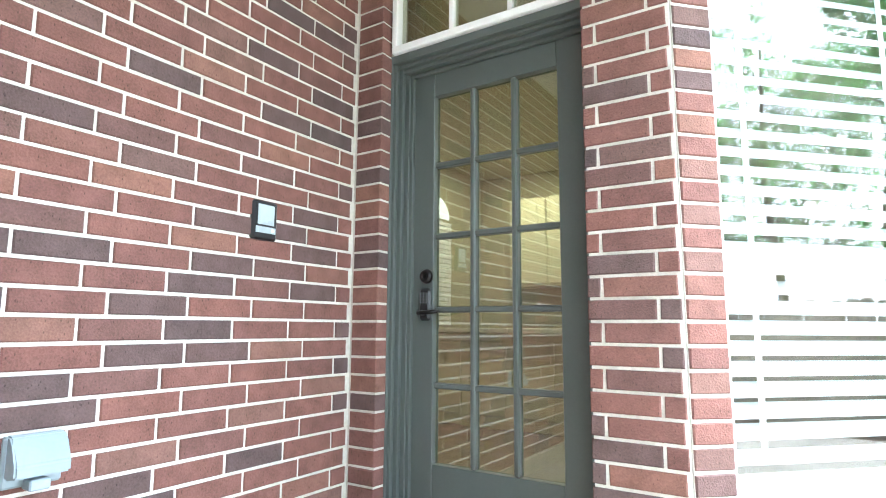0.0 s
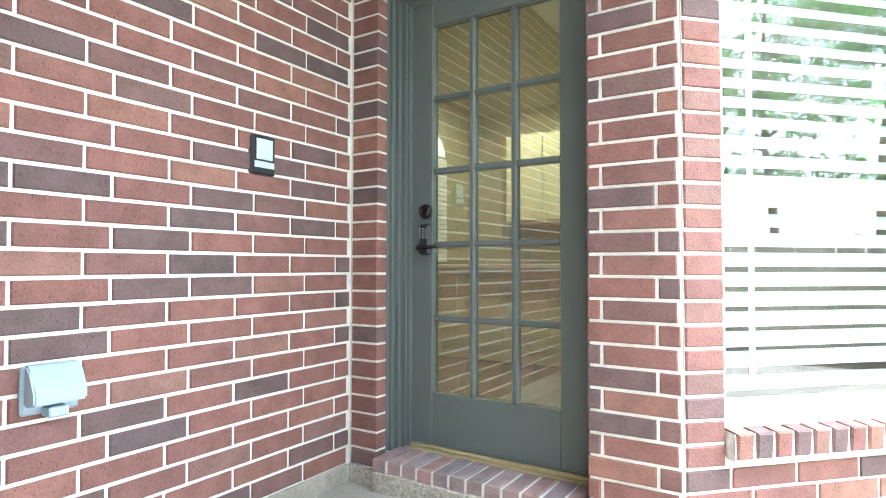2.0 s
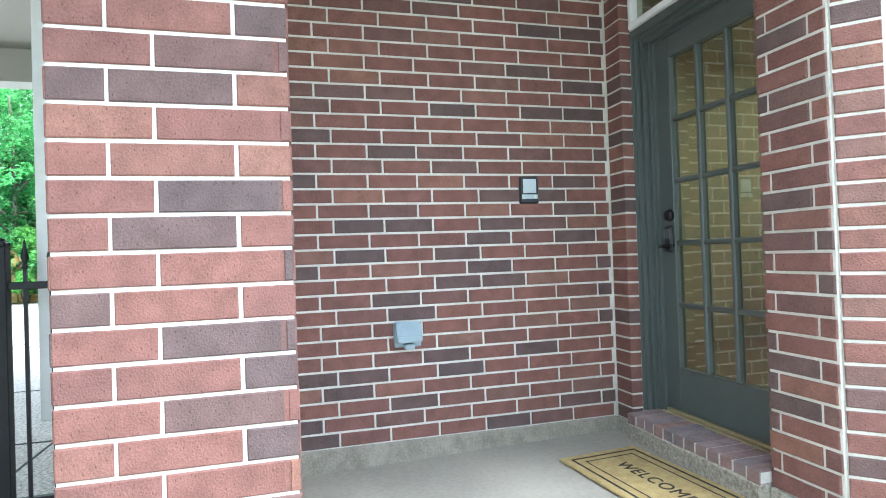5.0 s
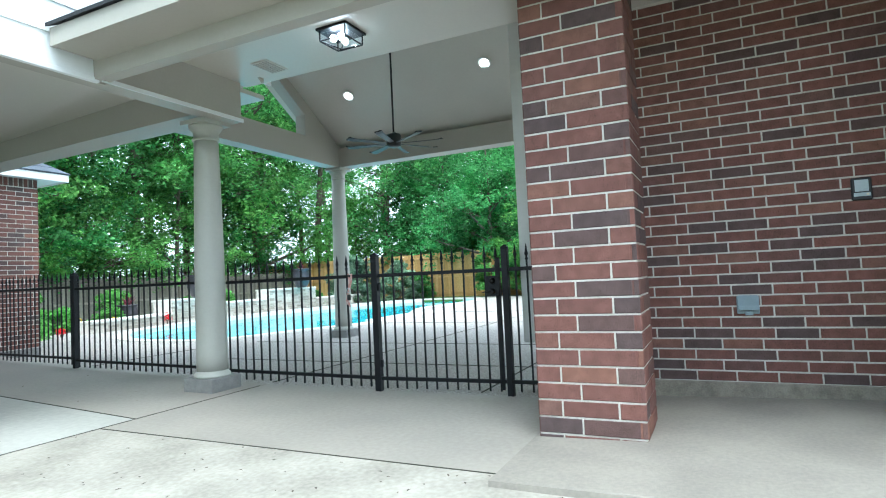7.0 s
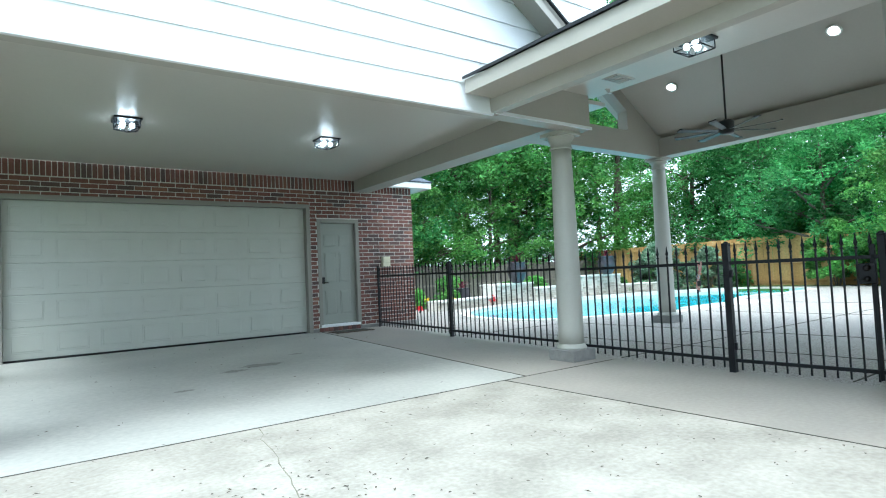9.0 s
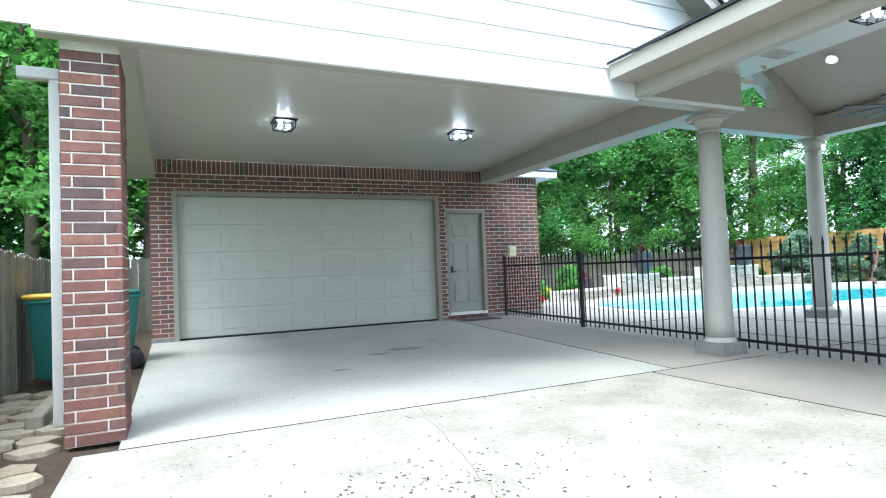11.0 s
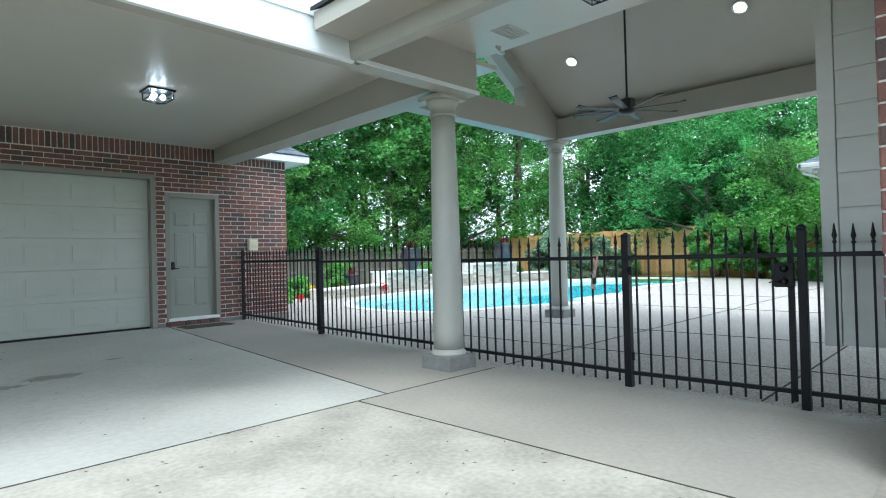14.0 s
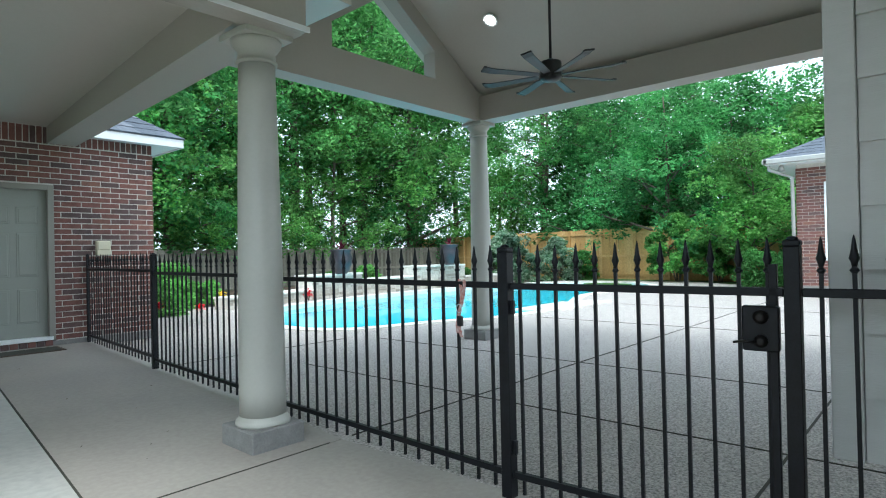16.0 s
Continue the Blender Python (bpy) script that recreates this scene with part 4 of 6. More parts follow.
oc = thing("outlet_cover", "grey weatherproof outlet cover on the bricks", "outlet")
part("plate", B((PX - 0.02, PX + 0.018, 0.328, 0.472, 0.652, 0.782), r=0.006), M_OUTLET, oc)
bm = bmesh.new()
prof = [(0.0, 0.785), (0.03, 0.785), (0.045, 0.762), (0.075, 0.715), (0.075, 0.685), (0.0, 0.672)]
a = [bm.verts.new((PX + x, 0.336, z)) for x, z in prof]
b = [bm.verts.new((PX + x, 0.468, z)) for x, z in prof]
bm.faces.new(a)
bm.faces.new(b[::-1])
for i in range(len(prof)):
    bm.faces.new((a[i], b[i], b[(i + 1) % len(prof)], a[(i + 1) % len(prof)]))
bmesh.ops.bevel(bm, geom=bm.edges[:], offset=0.005, segments=2, affect="EDGES")
part("hood", bm, M_OUTLET, oc)
part("latch", B((PX + 0.01, PX + 0.06, 0.379, 0.429, 0.645, 0.673), r=0.004), M_OUTLET, oc)

# ---- door mats ----
dm = thing("door_mat", "tan coir welcome mat with black printed border", "doormat", at=(-0.96, 1.345, PORCH - 0.01), rz=5)
part("mat_body", B((-0.42, 0.42, -0.225, 0.225, 0.0, 0.016), r=0.006), M_COIR, dm)
bm = bmesh.new()
for w, h, k in ((0.375, 0.188, 0.011), (0.325, 0.138, 0.006)):
    box(bm, -w, w, h - k, h, 0.0155, 0.0175)
    box(bm, -w, w, -h, -h + k, 0.0155, 0.0175)
    box(bm, -w, -w + k, -h + k, h - k, 0.0155, 0.0175)
    box(bm, w - k, w, -h + k, h - k, 0.0155, 0.0175)
part("border", bm, M_INK, dm, "black printed border lines")
fc = bpy.data.curves.new("welcome", "FONT")
fc.body, fc.size, fc.align_x, fc.align_y, fc.extrude = "WELCOME", 0.092, "CENTER", "CENTER", 0.001
fc.space_character = 1.12
tmp = new("lettering", fc)
dg = bpy.context.evaluated_depsgraph_get()
me = bpy.data.meshes.new_from_object(tmp.evaluated_get(dg))
bpy.data.objects.remove(tmp)
me.materials.clear()
me.materials.append(M_INK)
txt = new("lettering", me)
txt.parent = dm
txt.matrix_basis = pose(0, 0, 0.017)
dm2 = thing("door_mat", "worn dark brown mat before the side door", "doormat", at=(-1.17, GY + 0.38, 0.056))
part("mat_body", B((-0.40, 0.40, -0.21, 0.21, 0.0, 0.012), r=0.004), M_MATDARK, dm2)
part("border", B((-0.36, 0.36, -0.17, 0.17, 0.012, 0.0135)), M_JOINT, dm2)

# ---- garage door and side door ----
gd = thing("door_2", "pale sectional garage door with raised panels, closed", "garage door", kind="structure")
ox0, ox1, oz1 = GDX0 + 0.08, GDX1 - 0.08, GDZ - 0.075
part("casing", B((GDX0, ox0, GY - 0.2, GY + 0.012, 0.0, GDZ), r=0.004), M_GTRIM, gd, "taupe side casing")
part("casing", B((ox1, GDX1, GY - 0.2, GY + 0.012, 0.0, GDZ), r=0.004), M_GTRIM, gd)
part("casing", B((ox0, ox1, GY - 0.2, GY + 0.012, oz1, GDZ), r=0.004), M_GTRIM, gd)
sh = (oz1 - 0.085) / 5
for j in range(5):
    z0 = 0.085 + j * sh
    sec = part("section", B((ox0, ox1, GY - 0.17, GY - 0.12, z0 + 0.001, z0 + sh - 0.001), r=0.006), M_GDOOR, gd)
    n = 8
    w = (ox1 - ox0) / n
    for i in range(n):
        x0 = ox0 + i * w
        bm = bmesh.new()
        rbox(bm, x0 + 0.075, x0 + w - 0.075, GY - 0.125, GY - 0.1165, z0 + 0.09, z0 + sh - 0.09, r=0.003)
        rbox(bm, x0 + 0.10, x0 + w - 0.10, GY - 0.125, GY - 0.109, z0 + 0.115, z0 + sh - 0.115, r=0.005)
        part("raised_panel", bm, M_GDOOR, sec)
part("backing", B((ox0, ox1, GY - 0.19, GY - 0.172, 0.05, oz1)), M_RUBBER, gd)
part("seal", B((ox0, ox1, GY - 0.165, GY - 0.12, 0.045, 0.086)), M_RUBBER, gd, "black rubber bottom seal")

sd = thing("door_3", "sage six-panel side door with taupe frame, closed", "door", kind="structure")
sx0, sx1 = SDX0 + 0.075, SDX1 - 0.075
part("door_frame", B((SDX0, sx0, GY - 0.2, GY + 0.01, 0.15, SDZ), r=0.004), M_GTRIM, sd)
part("door_frame", B((sx1, SDX1, GY - 0.2, GY + 0.01, 0.15, SDZ), r=0.004), M_GTRIM, sd)
part("door_frame", B((sx0, sx1, GY - 0.2, GY + 0.01, SDZ - 0.075, SDZ), r=0.004), M_GTRIM, sd)
part("leaf", B((sx0, sx1, GY - 0.13, GY - 0.085, 0.19, SDZ - 0.075)), M_SDOOR, sd)
lw = sx1 - sx0
for cx in (sx0 + lw * 0.29, sx0 + lw * 0.71):
    for z0, z1 in ((0.38, 0.86), (1.02, 1.62), (1.74, 1.98)):
        bm = bmesh.new()
        rbox(bm, cx - 0.125, cx + 0.125, GY - 0.09, GY - 0.079, z0, z1, r=0.008)
        rbox(bm, cx - 0.10, cx + 0.10, GY - 0.09, GY - 0.074, z0 + 0.025, z1 - 0.025, r=0.006)
        part("raised_panel", bm, M_SDOOR, sd)
part("keypad_lock", B((sx1 - 0.095, sx1 - 0.035, GY - 0.085, GY - 0.055, 1.0, 1.13), r=0.01), M_BLACK, sd, "black keypad lock")
bm = bmesh.new()
tube(bm, [(sx1 - 0.065, GY - 0.06, 1.02), (sx1 - 0.065, GY - 0.02, 1.02), (sx1 - 0.15, GY - 0.02, 1.02)], [0.011, 0.011, 0.009], 8)
part("door_handle", bm, M_STEEL, sd)
part("threshold", B((SDX0 + 0.03, SDX1 - 0.03, GY - 0.16, GY + 0.02, 0.14, 0.192), r=0.004), M_WFRAME, sd, "pale metal threshold")
bm = bmesh.new()
for i in range(9):
    rbox(bm, SDX0 + 0.04 + i * 0.1, SDX0 + 0.128 + i * 0.1, GY - 0.02, GY + 0.03, 0.066, 0.138, r=0.004)
part("brick_sill", bm, M_BRICK_FAR, sd)
mb = thing("meter_box", "small beige plastic utility box on the bricks", "utility box")
part("body", B((-2.29, -2.11, GY - 0.01, GY + 0.085, 1.30, 1.51), r=0.01), M_BEIGE, mb)
part("lid", B((-2.28, -2.12, GY + 0.08, GY + 0.098, 1.38, 1.50), r=0.006), M_BEIGE, mb)

# ---- lanterns, recessed lights, fan ----
def lantern(at):
    l = thing("ceiling_lantern", "black square flush ceiling lantern with clear glass, lit", "ceiling light", "flush lanterns", at=at, rz=0)
    part("plate", B((-0.15, 0.15, -0.15, 0.15, -0.022, 0.002), r=0.004), M_IRON, l)
    s, z0, z1 = 0.125, -0.022, -0.15
    bm = bmesh.new()
    for sx, sy in ((1, 1), (1, -1), (-1, 1), (-1, -1)):
        tube(bm, [(sx * s, sy * s, z0), (sx * s, sy * s, z1 + 0.045)], 0.006, 6)
        tube(bm, [(sx * s, sy * s, z1 + 0.045), (0, 0, z1 - 0.005)], 0.005, 6)
    for k in range(4):
        c = [(1, 1), (1, -1), (-1, -1), (-1, 1)]
        tube(bm, [(c[k][0] * s, c[k][1] * s, z1 + 0.045), (c[(k + 1) % 4][0] * s, c[(k + 1) % 4][1] * s, z1 + 0.045)], 0.006, 6)
    part("cage", bm, M_IRON, l)
    bm = bmesh.new()
    t = [bm.verts.new((x * s * 0.97, y * s * 0.97, z0 - 0.001)) for x, y in ((1, 1), (1, -1), (-1, -1), (-1, 1))]
    m = [bm.verts.new((x * s * 0.97, y * s * 0.97, z1 + 0.047)) for x, y in ((1, 1), (1, -1), (-1, -1), (-1, 1))]
    tip = bm.verts.new((0, 0, z1))
    for k in range(4):
        bm.faces.new((t[k], t[(k + 1) % 4], m[(k + 1) % 4], m[k]))
        bm.faces.new((m[k], m[(k + 1) % 4], tip))
    part("glass", bm, M_LGLASS, l)
    for x, y in ((-0.055, 0.0), (0.05, 0.035), (0.045, -0.045)):
        bm = bmesh.new()
        bmesh.ops.create_uvsphere(bm, u_segments=16, v_segments=10, radius=0.03)
        bm.transform(pose(x, y, -0.07))
        for f in bm.faces:
            f.smooth = True
        part("bulb", bm, M_LAMP, l)
    return l


lantern((2.98, -7.37, 3.085))
lantern((0.46, -7.27, 3.085))
lantern((-0.94, -2.48, 3.10))
SL = math.degrees(math.atan2(RIDGE - EAVE, VM - VX0))
for x, y in ((-4.77, -5.06), (-4.71, -2.65)):
    can = thing("recessed_light", "round lit recessed light in the vaulted ceiling", "ceiling light", "vault recessed lights", at=(x, y, slope_z(x) - 0.004))
    can.matrix_basis = pose(x, y, slope_z(x) - 0.004, 0, -SL, 0)
    bm = bmesh.new()
    lathe(bm, [(0.095, 0.0), (0.095, -0.008), (0.082, -0.012), (0.08, -0.004)], 32)
    part("trim_ring", bm, M_WFRAME, can)
    bm = bmesh.new()
    lathe(bm, [(0.062, -0.009), (0.062, -0.012)], 32)
    part("lens", bm, M_CAN, can)

fan = thing("ceiling_fan", "dark bronze ceiling fan with eight long blades", "ceiling fan", at=(VM - 0.13, -3.84, 2.94))
bm = bmesh.new()
tube(bm, [(0, 0, 0.1), (0, 0, RIDGE - 2.98)], 0.014, 12)
part("downrod", bm, M_FAN, fan)
bm = bmesh.new()
lathe(bm, [(0.03, RIDGE - 2.98 - 0.09), (0.07, RIDGE - 2.98 - 0.05), (0.075, RIDGE - 2.98)], 24)
part("canopy", bm, M_FAN, fan)
bm = bmesh.new()
lathe(bm, [(0.03, 0.15), (0.05, 0.13), (0.1, 0.12), (0.105, 0.1), (0.105, -0.02), (0.095, -0.05), (0.06, -0.065), (0.02, -0.07)], 32)
part("motor_housing", bm, M_FAN, fan)
for k in range(8):
    a = 2 * math.pi * (k + 0.3) / 8
    bm = bmesh.new()
    n = 8
    rows = []
    for i in range(n + 1):
        t = i / n
        r = 0.12 + 0.58 * t
        w = 0.032 + 0.016 * t
        lift = 0.012 * max(0, (t - 0.88) / 0.12)
        rows.append([bm.verts.new((r, s * w, s * w * 0.17 + lift + d)) for d in (0.004, -0.004) for s in (-1, 1)])
    for p, q in zip(rows, rows[1:]):
        for i0, i1 in ((0, 1), (1, 3), (3, 2), (2, 0)):
            bm.faces.new((p[i0], p[i1], q[i1], q[i0]))
    bm.faces.new([rows[0][i] for i in (0, 1, 3, 2)])
    bm.faces.new([rows[-1][i] for i in (0, 1, 3, 2)])
    bm.transform(pose(0, 0, -0.01, 0, 0, math.degrees(a)))
    bd = part("blade", bm, M_BLADE, fan)
    bm = bmesh.new()
    rbox(bm, 0.68, 0.71, -0.05, 0.05, -0.008, 0.008, r=0.003)
    bm.transform(pose(0, 0, 0.0, 0, 0, math.degrees(a)) @ pose(0, 0, 0, 10))
    part("tip", bm, M_FAN, bd)
vent = thing("ceiling_vent", "small painted soffit vent in the breezeway ceiling", "vent")
part("frame", B((-1.38, -1.08, -3.62, -3.42, 3.092, 3.101), r=0.002), M_CEIL, vent)
for i in range(5):
    part("slat", B((-1.36, -1.10, -3.605 + i * 0.036, -3.585 + i * 0.036, 3.086, 3.092)), M_TRIM, vent)


# ---- iron fence ----
def picket_mesh():
    bm = bmesh.new()
    box(bm, -0.007, 0.007, -0.007, 0.007, 0.03, 1.15)
    lathe(bm, [(0.009, 1.125), (0.016, 1.135), (0.009, 1.145)], 8)
    lathe(bm, [(0.007, 1.145), (0.012, 1.166), (0.017, 1.177), (0.011, 1.20), (0.005, 1.245), (0.0015, 1.26)], 8)
    return mesh_of("picket", bm, M_IRON)


PICKET = picket_mesh()


def ground_z(y):
    return 0.0 if y > CF else 0.06 * min(1, (CF - y) / (CF - GY))


def fence_run(name, label, a, b, group, first=0.09, stile=False, spacing=0.115):
    """A panel of iron fence between two points, its own rails and pickets."""
    ax, ay = a
    bx, by = b
    length = math.hypot(bx - ax, by - ay)
    rz = math.degrees(math.atan2(by - ay, bx - ax))
    gz = (ground_z(ay) + ground_z(by)) / 2
    f = thing(name, label, "fence" if name != "metal_gate" else "gate", group, at=(ax, ay, gz), rz=rz)
    for z in (0.115, 1.055):
        part("rail", B((0.03, length - 0.03, -0.016, 0.016, z - 0.016, z + 0.016), r=0.003), M_IRON, f)
    n = max(2, round((length - 2 * first) / spacing))
    for i in range(n + 1):
        ob = new("picket", PICKET)
        ob.parent = f
        ob.location = (first + (length - 2 * first) * i / n, random.uniform(-0.001, 0.001), random.uniform(-0.004, 0.004))
        ob.rotation_euler = (random.uniform(-0.004, 0.004), random.uniform(-0.004, 0.004), 0)
    if stile:
        part("stile", B((0.05, 0.08, -0.016, 0.016, 0.045, 1.16), r=0.003), M_IRON, f)
    return f


def fence_post(x, y, s=0.027, h=1.255):
    p = thing("fence_post", "square black iron fence post", "fence post", "iron fence posts", at=(x, y, ground_z(y)))
    part("shaft", B((-s, s, -s, s, -0.02, h - 0.03), r=0.003), M_IRON, p)
    bm = bmesh.new()
    rbox(bm, -s - 0.002, s + 0.002, -s - 0.002, s + 0.002, h - 0.03, h - 0.005, r=0.006)
    lathe(bm, [(s * 0.9, h - 0.006), (s * 0.6, h + 0.006), (0.004, h + 0.01)], 16)
    part("cap", bm, M_IRON, p)


LINE = [(-1.655, -0.91), (-1.638, -1.395), (-1.558, -2.64), (-1.645, -4.876), (-1.797, -7.50), (-1.99, GY + 0.06)]
for i, (p, s) in enumerate(zip(LINE, (0.027, 0.027, 0.030, 0.027, 0.027, 0.018))):
    fence_post(*p, s=s)
GRP = "iron fence panels"
fence_run("iron_fence", "black iron picket fence panel with spear tips", LINE[0], LINE[1], GRP)
gate = fence_run("metal_gate", "black iron picket gate with lock box, closed", LINE[1], LINE[2], "", first=0.085, stile=True, spacing=0.1)
for p, q in zip(LINE[2:], LINE[3:]):
    fence_run("iron_fence", "black iron picket fence panel with spear tips", p, q, GRP)
lk = part("lock_box", B((0.04, 0.165, 0.015, 0.06, 0.835, 1.005), r=0.006), M_IRON, gate, "black lock box with two knobs")
for z, r in ((0.965, 0.026), (0.875, 0.024)):
    bm = bmesh.new()
    lathe(bm, [(r, 0), (r, 0.012), (r * 0.7, 0.016), (r * 0.65, 0.028), (r * 0.3, 0.03)], 20)
    bm.transform(pose(0.10, 0.06, z, -90))
    part("knob", bm, M_STEEL, lk)
bm = bmesh.new()
tube(bm, [(0.11, 0.085, 0.872), (0.16, 0.09, 0.874), (0.19, 0.088, 0.868)], 0.005, 6)
part("lever", bm, M_STEEL, lk)
for z in (0.25, 0.95):
    part("hinge", B((1.245 - 0.045, 1.245 - 0.012, -0.012, 0.012, z - 0.035, z + 0.035), r=0.003), M_IRON, gate)
# webbing leash hung over the top rail
le = thing("leash", "striped red and white webbing leash hanging on the fence", "leash", at=(-1.58, -2.93, 0.015))
for off, zb in ((0.0, 0.78), (0.022, 0.76)):
    bm = bmesh.new()
    n = 14
    vs = []
    for i in range(n + 1):
        t = i / n
        z = 1.07 - (1.07 - zb) * t
        x = 0.02 + 0.012 * math.sin(t * 3.1) + off * 0.3
        y = -0.012 + off + 0.02 * math.sin(t * 5 + off * 40)
        vs.append([bm.verts.new((x + d, y + s, z)) for d in (0, 0.003) for s in (-0.01, 0.01)])
    for p, q in zip(vs, vs[1:]):
        for i0, i1 in ((0, 1), (1, 3), (3, 2), (2, 0)):
            bm.faces.new((p[i0], p[i1], q[i1], q[i0]))
    part("strap", bm, M_LEASH, le)
part("buckle", B((0.03, 0.05, -0.016, 0.02, 0.82, 0.875), r=0.005), M_BLACK, le, "black buckle")
bm = bmesh.new()
tube(bm, [(0.045, 0.018 * math.cos(a), 0.915 + 0.022 * math.sin(a)) for a in (2 * math.pi * k / 16 for k in range(17))], 0.003, 6, cap=False)
part("ring", bm, M_SCREEN, le)


# ---- roofs ----
def shingle_roof(name, parent, a, b, c, d, rows):
    """Courses of shingles on the quad a-b (eave) to d-c (top)."""
    verts, faces = [], []
    a, b, c, d = (Vector(p) for p in (a, b, c, d))
    nrm = (b - a).cross(d - a).normalized()
    if nrm.z < 0:
        nrm = -nrm
    for i in range(rows):
        t0, t1 = i / rows, (i + 1.15) / rows
        l0, r0, l1, r1 = a.lerp(d, t0), b.lerp(c, t0), a.lerp(d, min(t1, 1)), b.lerp(c, min(t1, 1))
        n = max(1, int((r0 - l0).length / 0.30))
        off = (i % 2) * 0.5
        for j in range(-1, n + 1):
            s0, s1 = (j + off) / n, (j + off + 0.985) / n
            s0, s1 = max(0, s0), min(1, s1)
            if s1 - s0 < 0.002:
                continue
            k = len(verts)
            up = random.uniform(0.008, 0.014)
            verts += [tuple(l0.lerp(r0, s0) + nrm * up), tuple(l0.lerp(r0, s1) + nrm * up), tuple(l1.lerp(r1, s1) + nrm * 0.002), tuple(l1.lerp(r1, s0) + nrm * 0.002), tuple(l0.lerp(r0, s0) - nrm * 0.02), tuple(l0.lerp(r0, s1) - nrm * 0.02)]
            faces += [(k, k + 1, k + 2, k + 3), (k + 4, k + 5, k + 1, k)]
    me = bpy.data.meshes.new(name)
    me.from_pydata(verts, [], faces)
    me.materials.append(M_SHINGLE)
    ob = new(name, me)
    ob.parent = parent
    return tagged(ob, "grey-blue asphalt shingles", kind="stuff")


groof = thing("roof_garage", "grey shingled hip roof with white fascia over the garage", "roof", kind="structure")
EZ, EX, EY = 3.12, -3.31, GY + 0.22
part("fascia", B((EX - 0.02, EX + 0.01, GY - 7, EY, EZ - 0.14, EZ), (EX, -1.56, EY - 0.02, EY + 0.012, EZ - 0.14, EZ), r=0.003), M_WFRAME, groof)
part("soffit", B((EX, GX0 + 0.005, GY - 7, EY - 0.02, EZ - 0.125, EZ - 0.11), (GX0, -1.56, GY + 0.006, EY - 0.02, EZ - 0.125, EZ - 0.11)), M_WFRAME, groof)
shingle_roof("shingles", groof, (EX - 0.03, EY + 0.03, EZ), (-1.45, EY + 0.03, EZ), (-1.45, EY - 2.6, EZ + 1.75), (EX + 2.6, EY - 2.6, EZ + 1.75), 16)
shingle_roof("shingles", groof, (EX - 0.03, EY - 7, EZ), (EX - 0.03, EY + 0.03, EZ), (EX + 2.6, EY - 2.6, EZ + 1.75), (EX + 2.6, EY - 5, EZ + 1.75), 16)
# sloping rake of the carport gable
rk = thing("roof_carport", "painted rake boards and shingles of the carport gable", "roof", kind="structure")
bm = bmesh.new()
ra, rb = Vector((-1.45, 0, 3.06)), Vector((1.95, 0, 5.40))
for y0, y1, d0, d1 in ((CF + 0.02, CF + 0.34, 0.10, 0.115), (CF + 0.31, CF + 0.34, 0.0, 0.16)):
    vs = [bm.verts.new((p.x, y, p.z + d)) for p in (ra, rb) for y, d in ((y0, d0), (y1, d0), (y1, d1), (y0, d1))]
    for f in ((0, 1, 2, 3), (4, 5, 6, 7), (0, 1, 5, 4), (1, 2, 6, 5), (2, 3, 7, 6), (3, 0, 4, 7)):
        bm.faces.new([vs[k] for k in f])
part("rake_board", bm, M_TRIM, rk)
bm = bmesh.new()
vs = [bm.verts.new((p.x, y, p.z + d)) for p in (ra, rb) for y, d in ((GY, 0.165), (CF + 0.37, 0.165), (CF + 0.37, 0.19), (GY, 0.19))]
for f in ((0, 1, 2, 3), (4, 5, 6, 7), (0, 1, 5, 4), (1, 2, 6, 5), (2, 3, 7, 6), (3, 0, 4, 7)):
    bm.faces.new([vs[k] for k in f])
part("shingles", bm, M_SHINGLE_EDGE, rk)

# ---- pool ----
bm = bmesh.new()
bm.faces.new([bm.verts.new((p.x, p.y, -0.10)) for p in grown(POOL, 0.05)])
bmesh.ops.triangulate(bm, faces=bm.faces[:])
solid("water", bm, water, "clear turquoise pool water with faint ripples", kind="structure")
cop = thing("pool_coping", "pale stone coping around the curved pool", "pool edge", kind="structure")
ring = list(zip(POOL, COPING))
n = len(ring)
for i in range(0, n):
    (a0, a1), (b0, b1) = ring[i], ring[(i + 1) % n]
    g = 0.012
    p = [a0.lerp(b0, g), a0.lerp(b0, 1 - g), a1.lerp(b1, 1 - g), a1.lerp(b1, g)]
    bm = bmesh.new()
    z = 0.022 + random.uniform(-0.003, 0.003)
    lo = [bm.verts.new((q.x, q.y, -0.16)) for q in p]
    hi = [bm.verts.new((q.x, q.y, z)) for q in p]
    bm.faces.new(hi)
    for k in range(4):
        bm.faces.new((lo[k], lo[(k + 1) % 4], hi[(k + 1) % 4], hi[k]))
    part("coping_stone", bm, M_COPING, cop)
solid("pool_ledge", B((-11.9, -9.6, -7.55, -6.95, -0.02, 0.03), (-12.1, -10.0, -8.4, -7.5, -0.2, -0.06), r=0.01), M_COPING, "pale stone step corner at the pool edge", kind="structure")


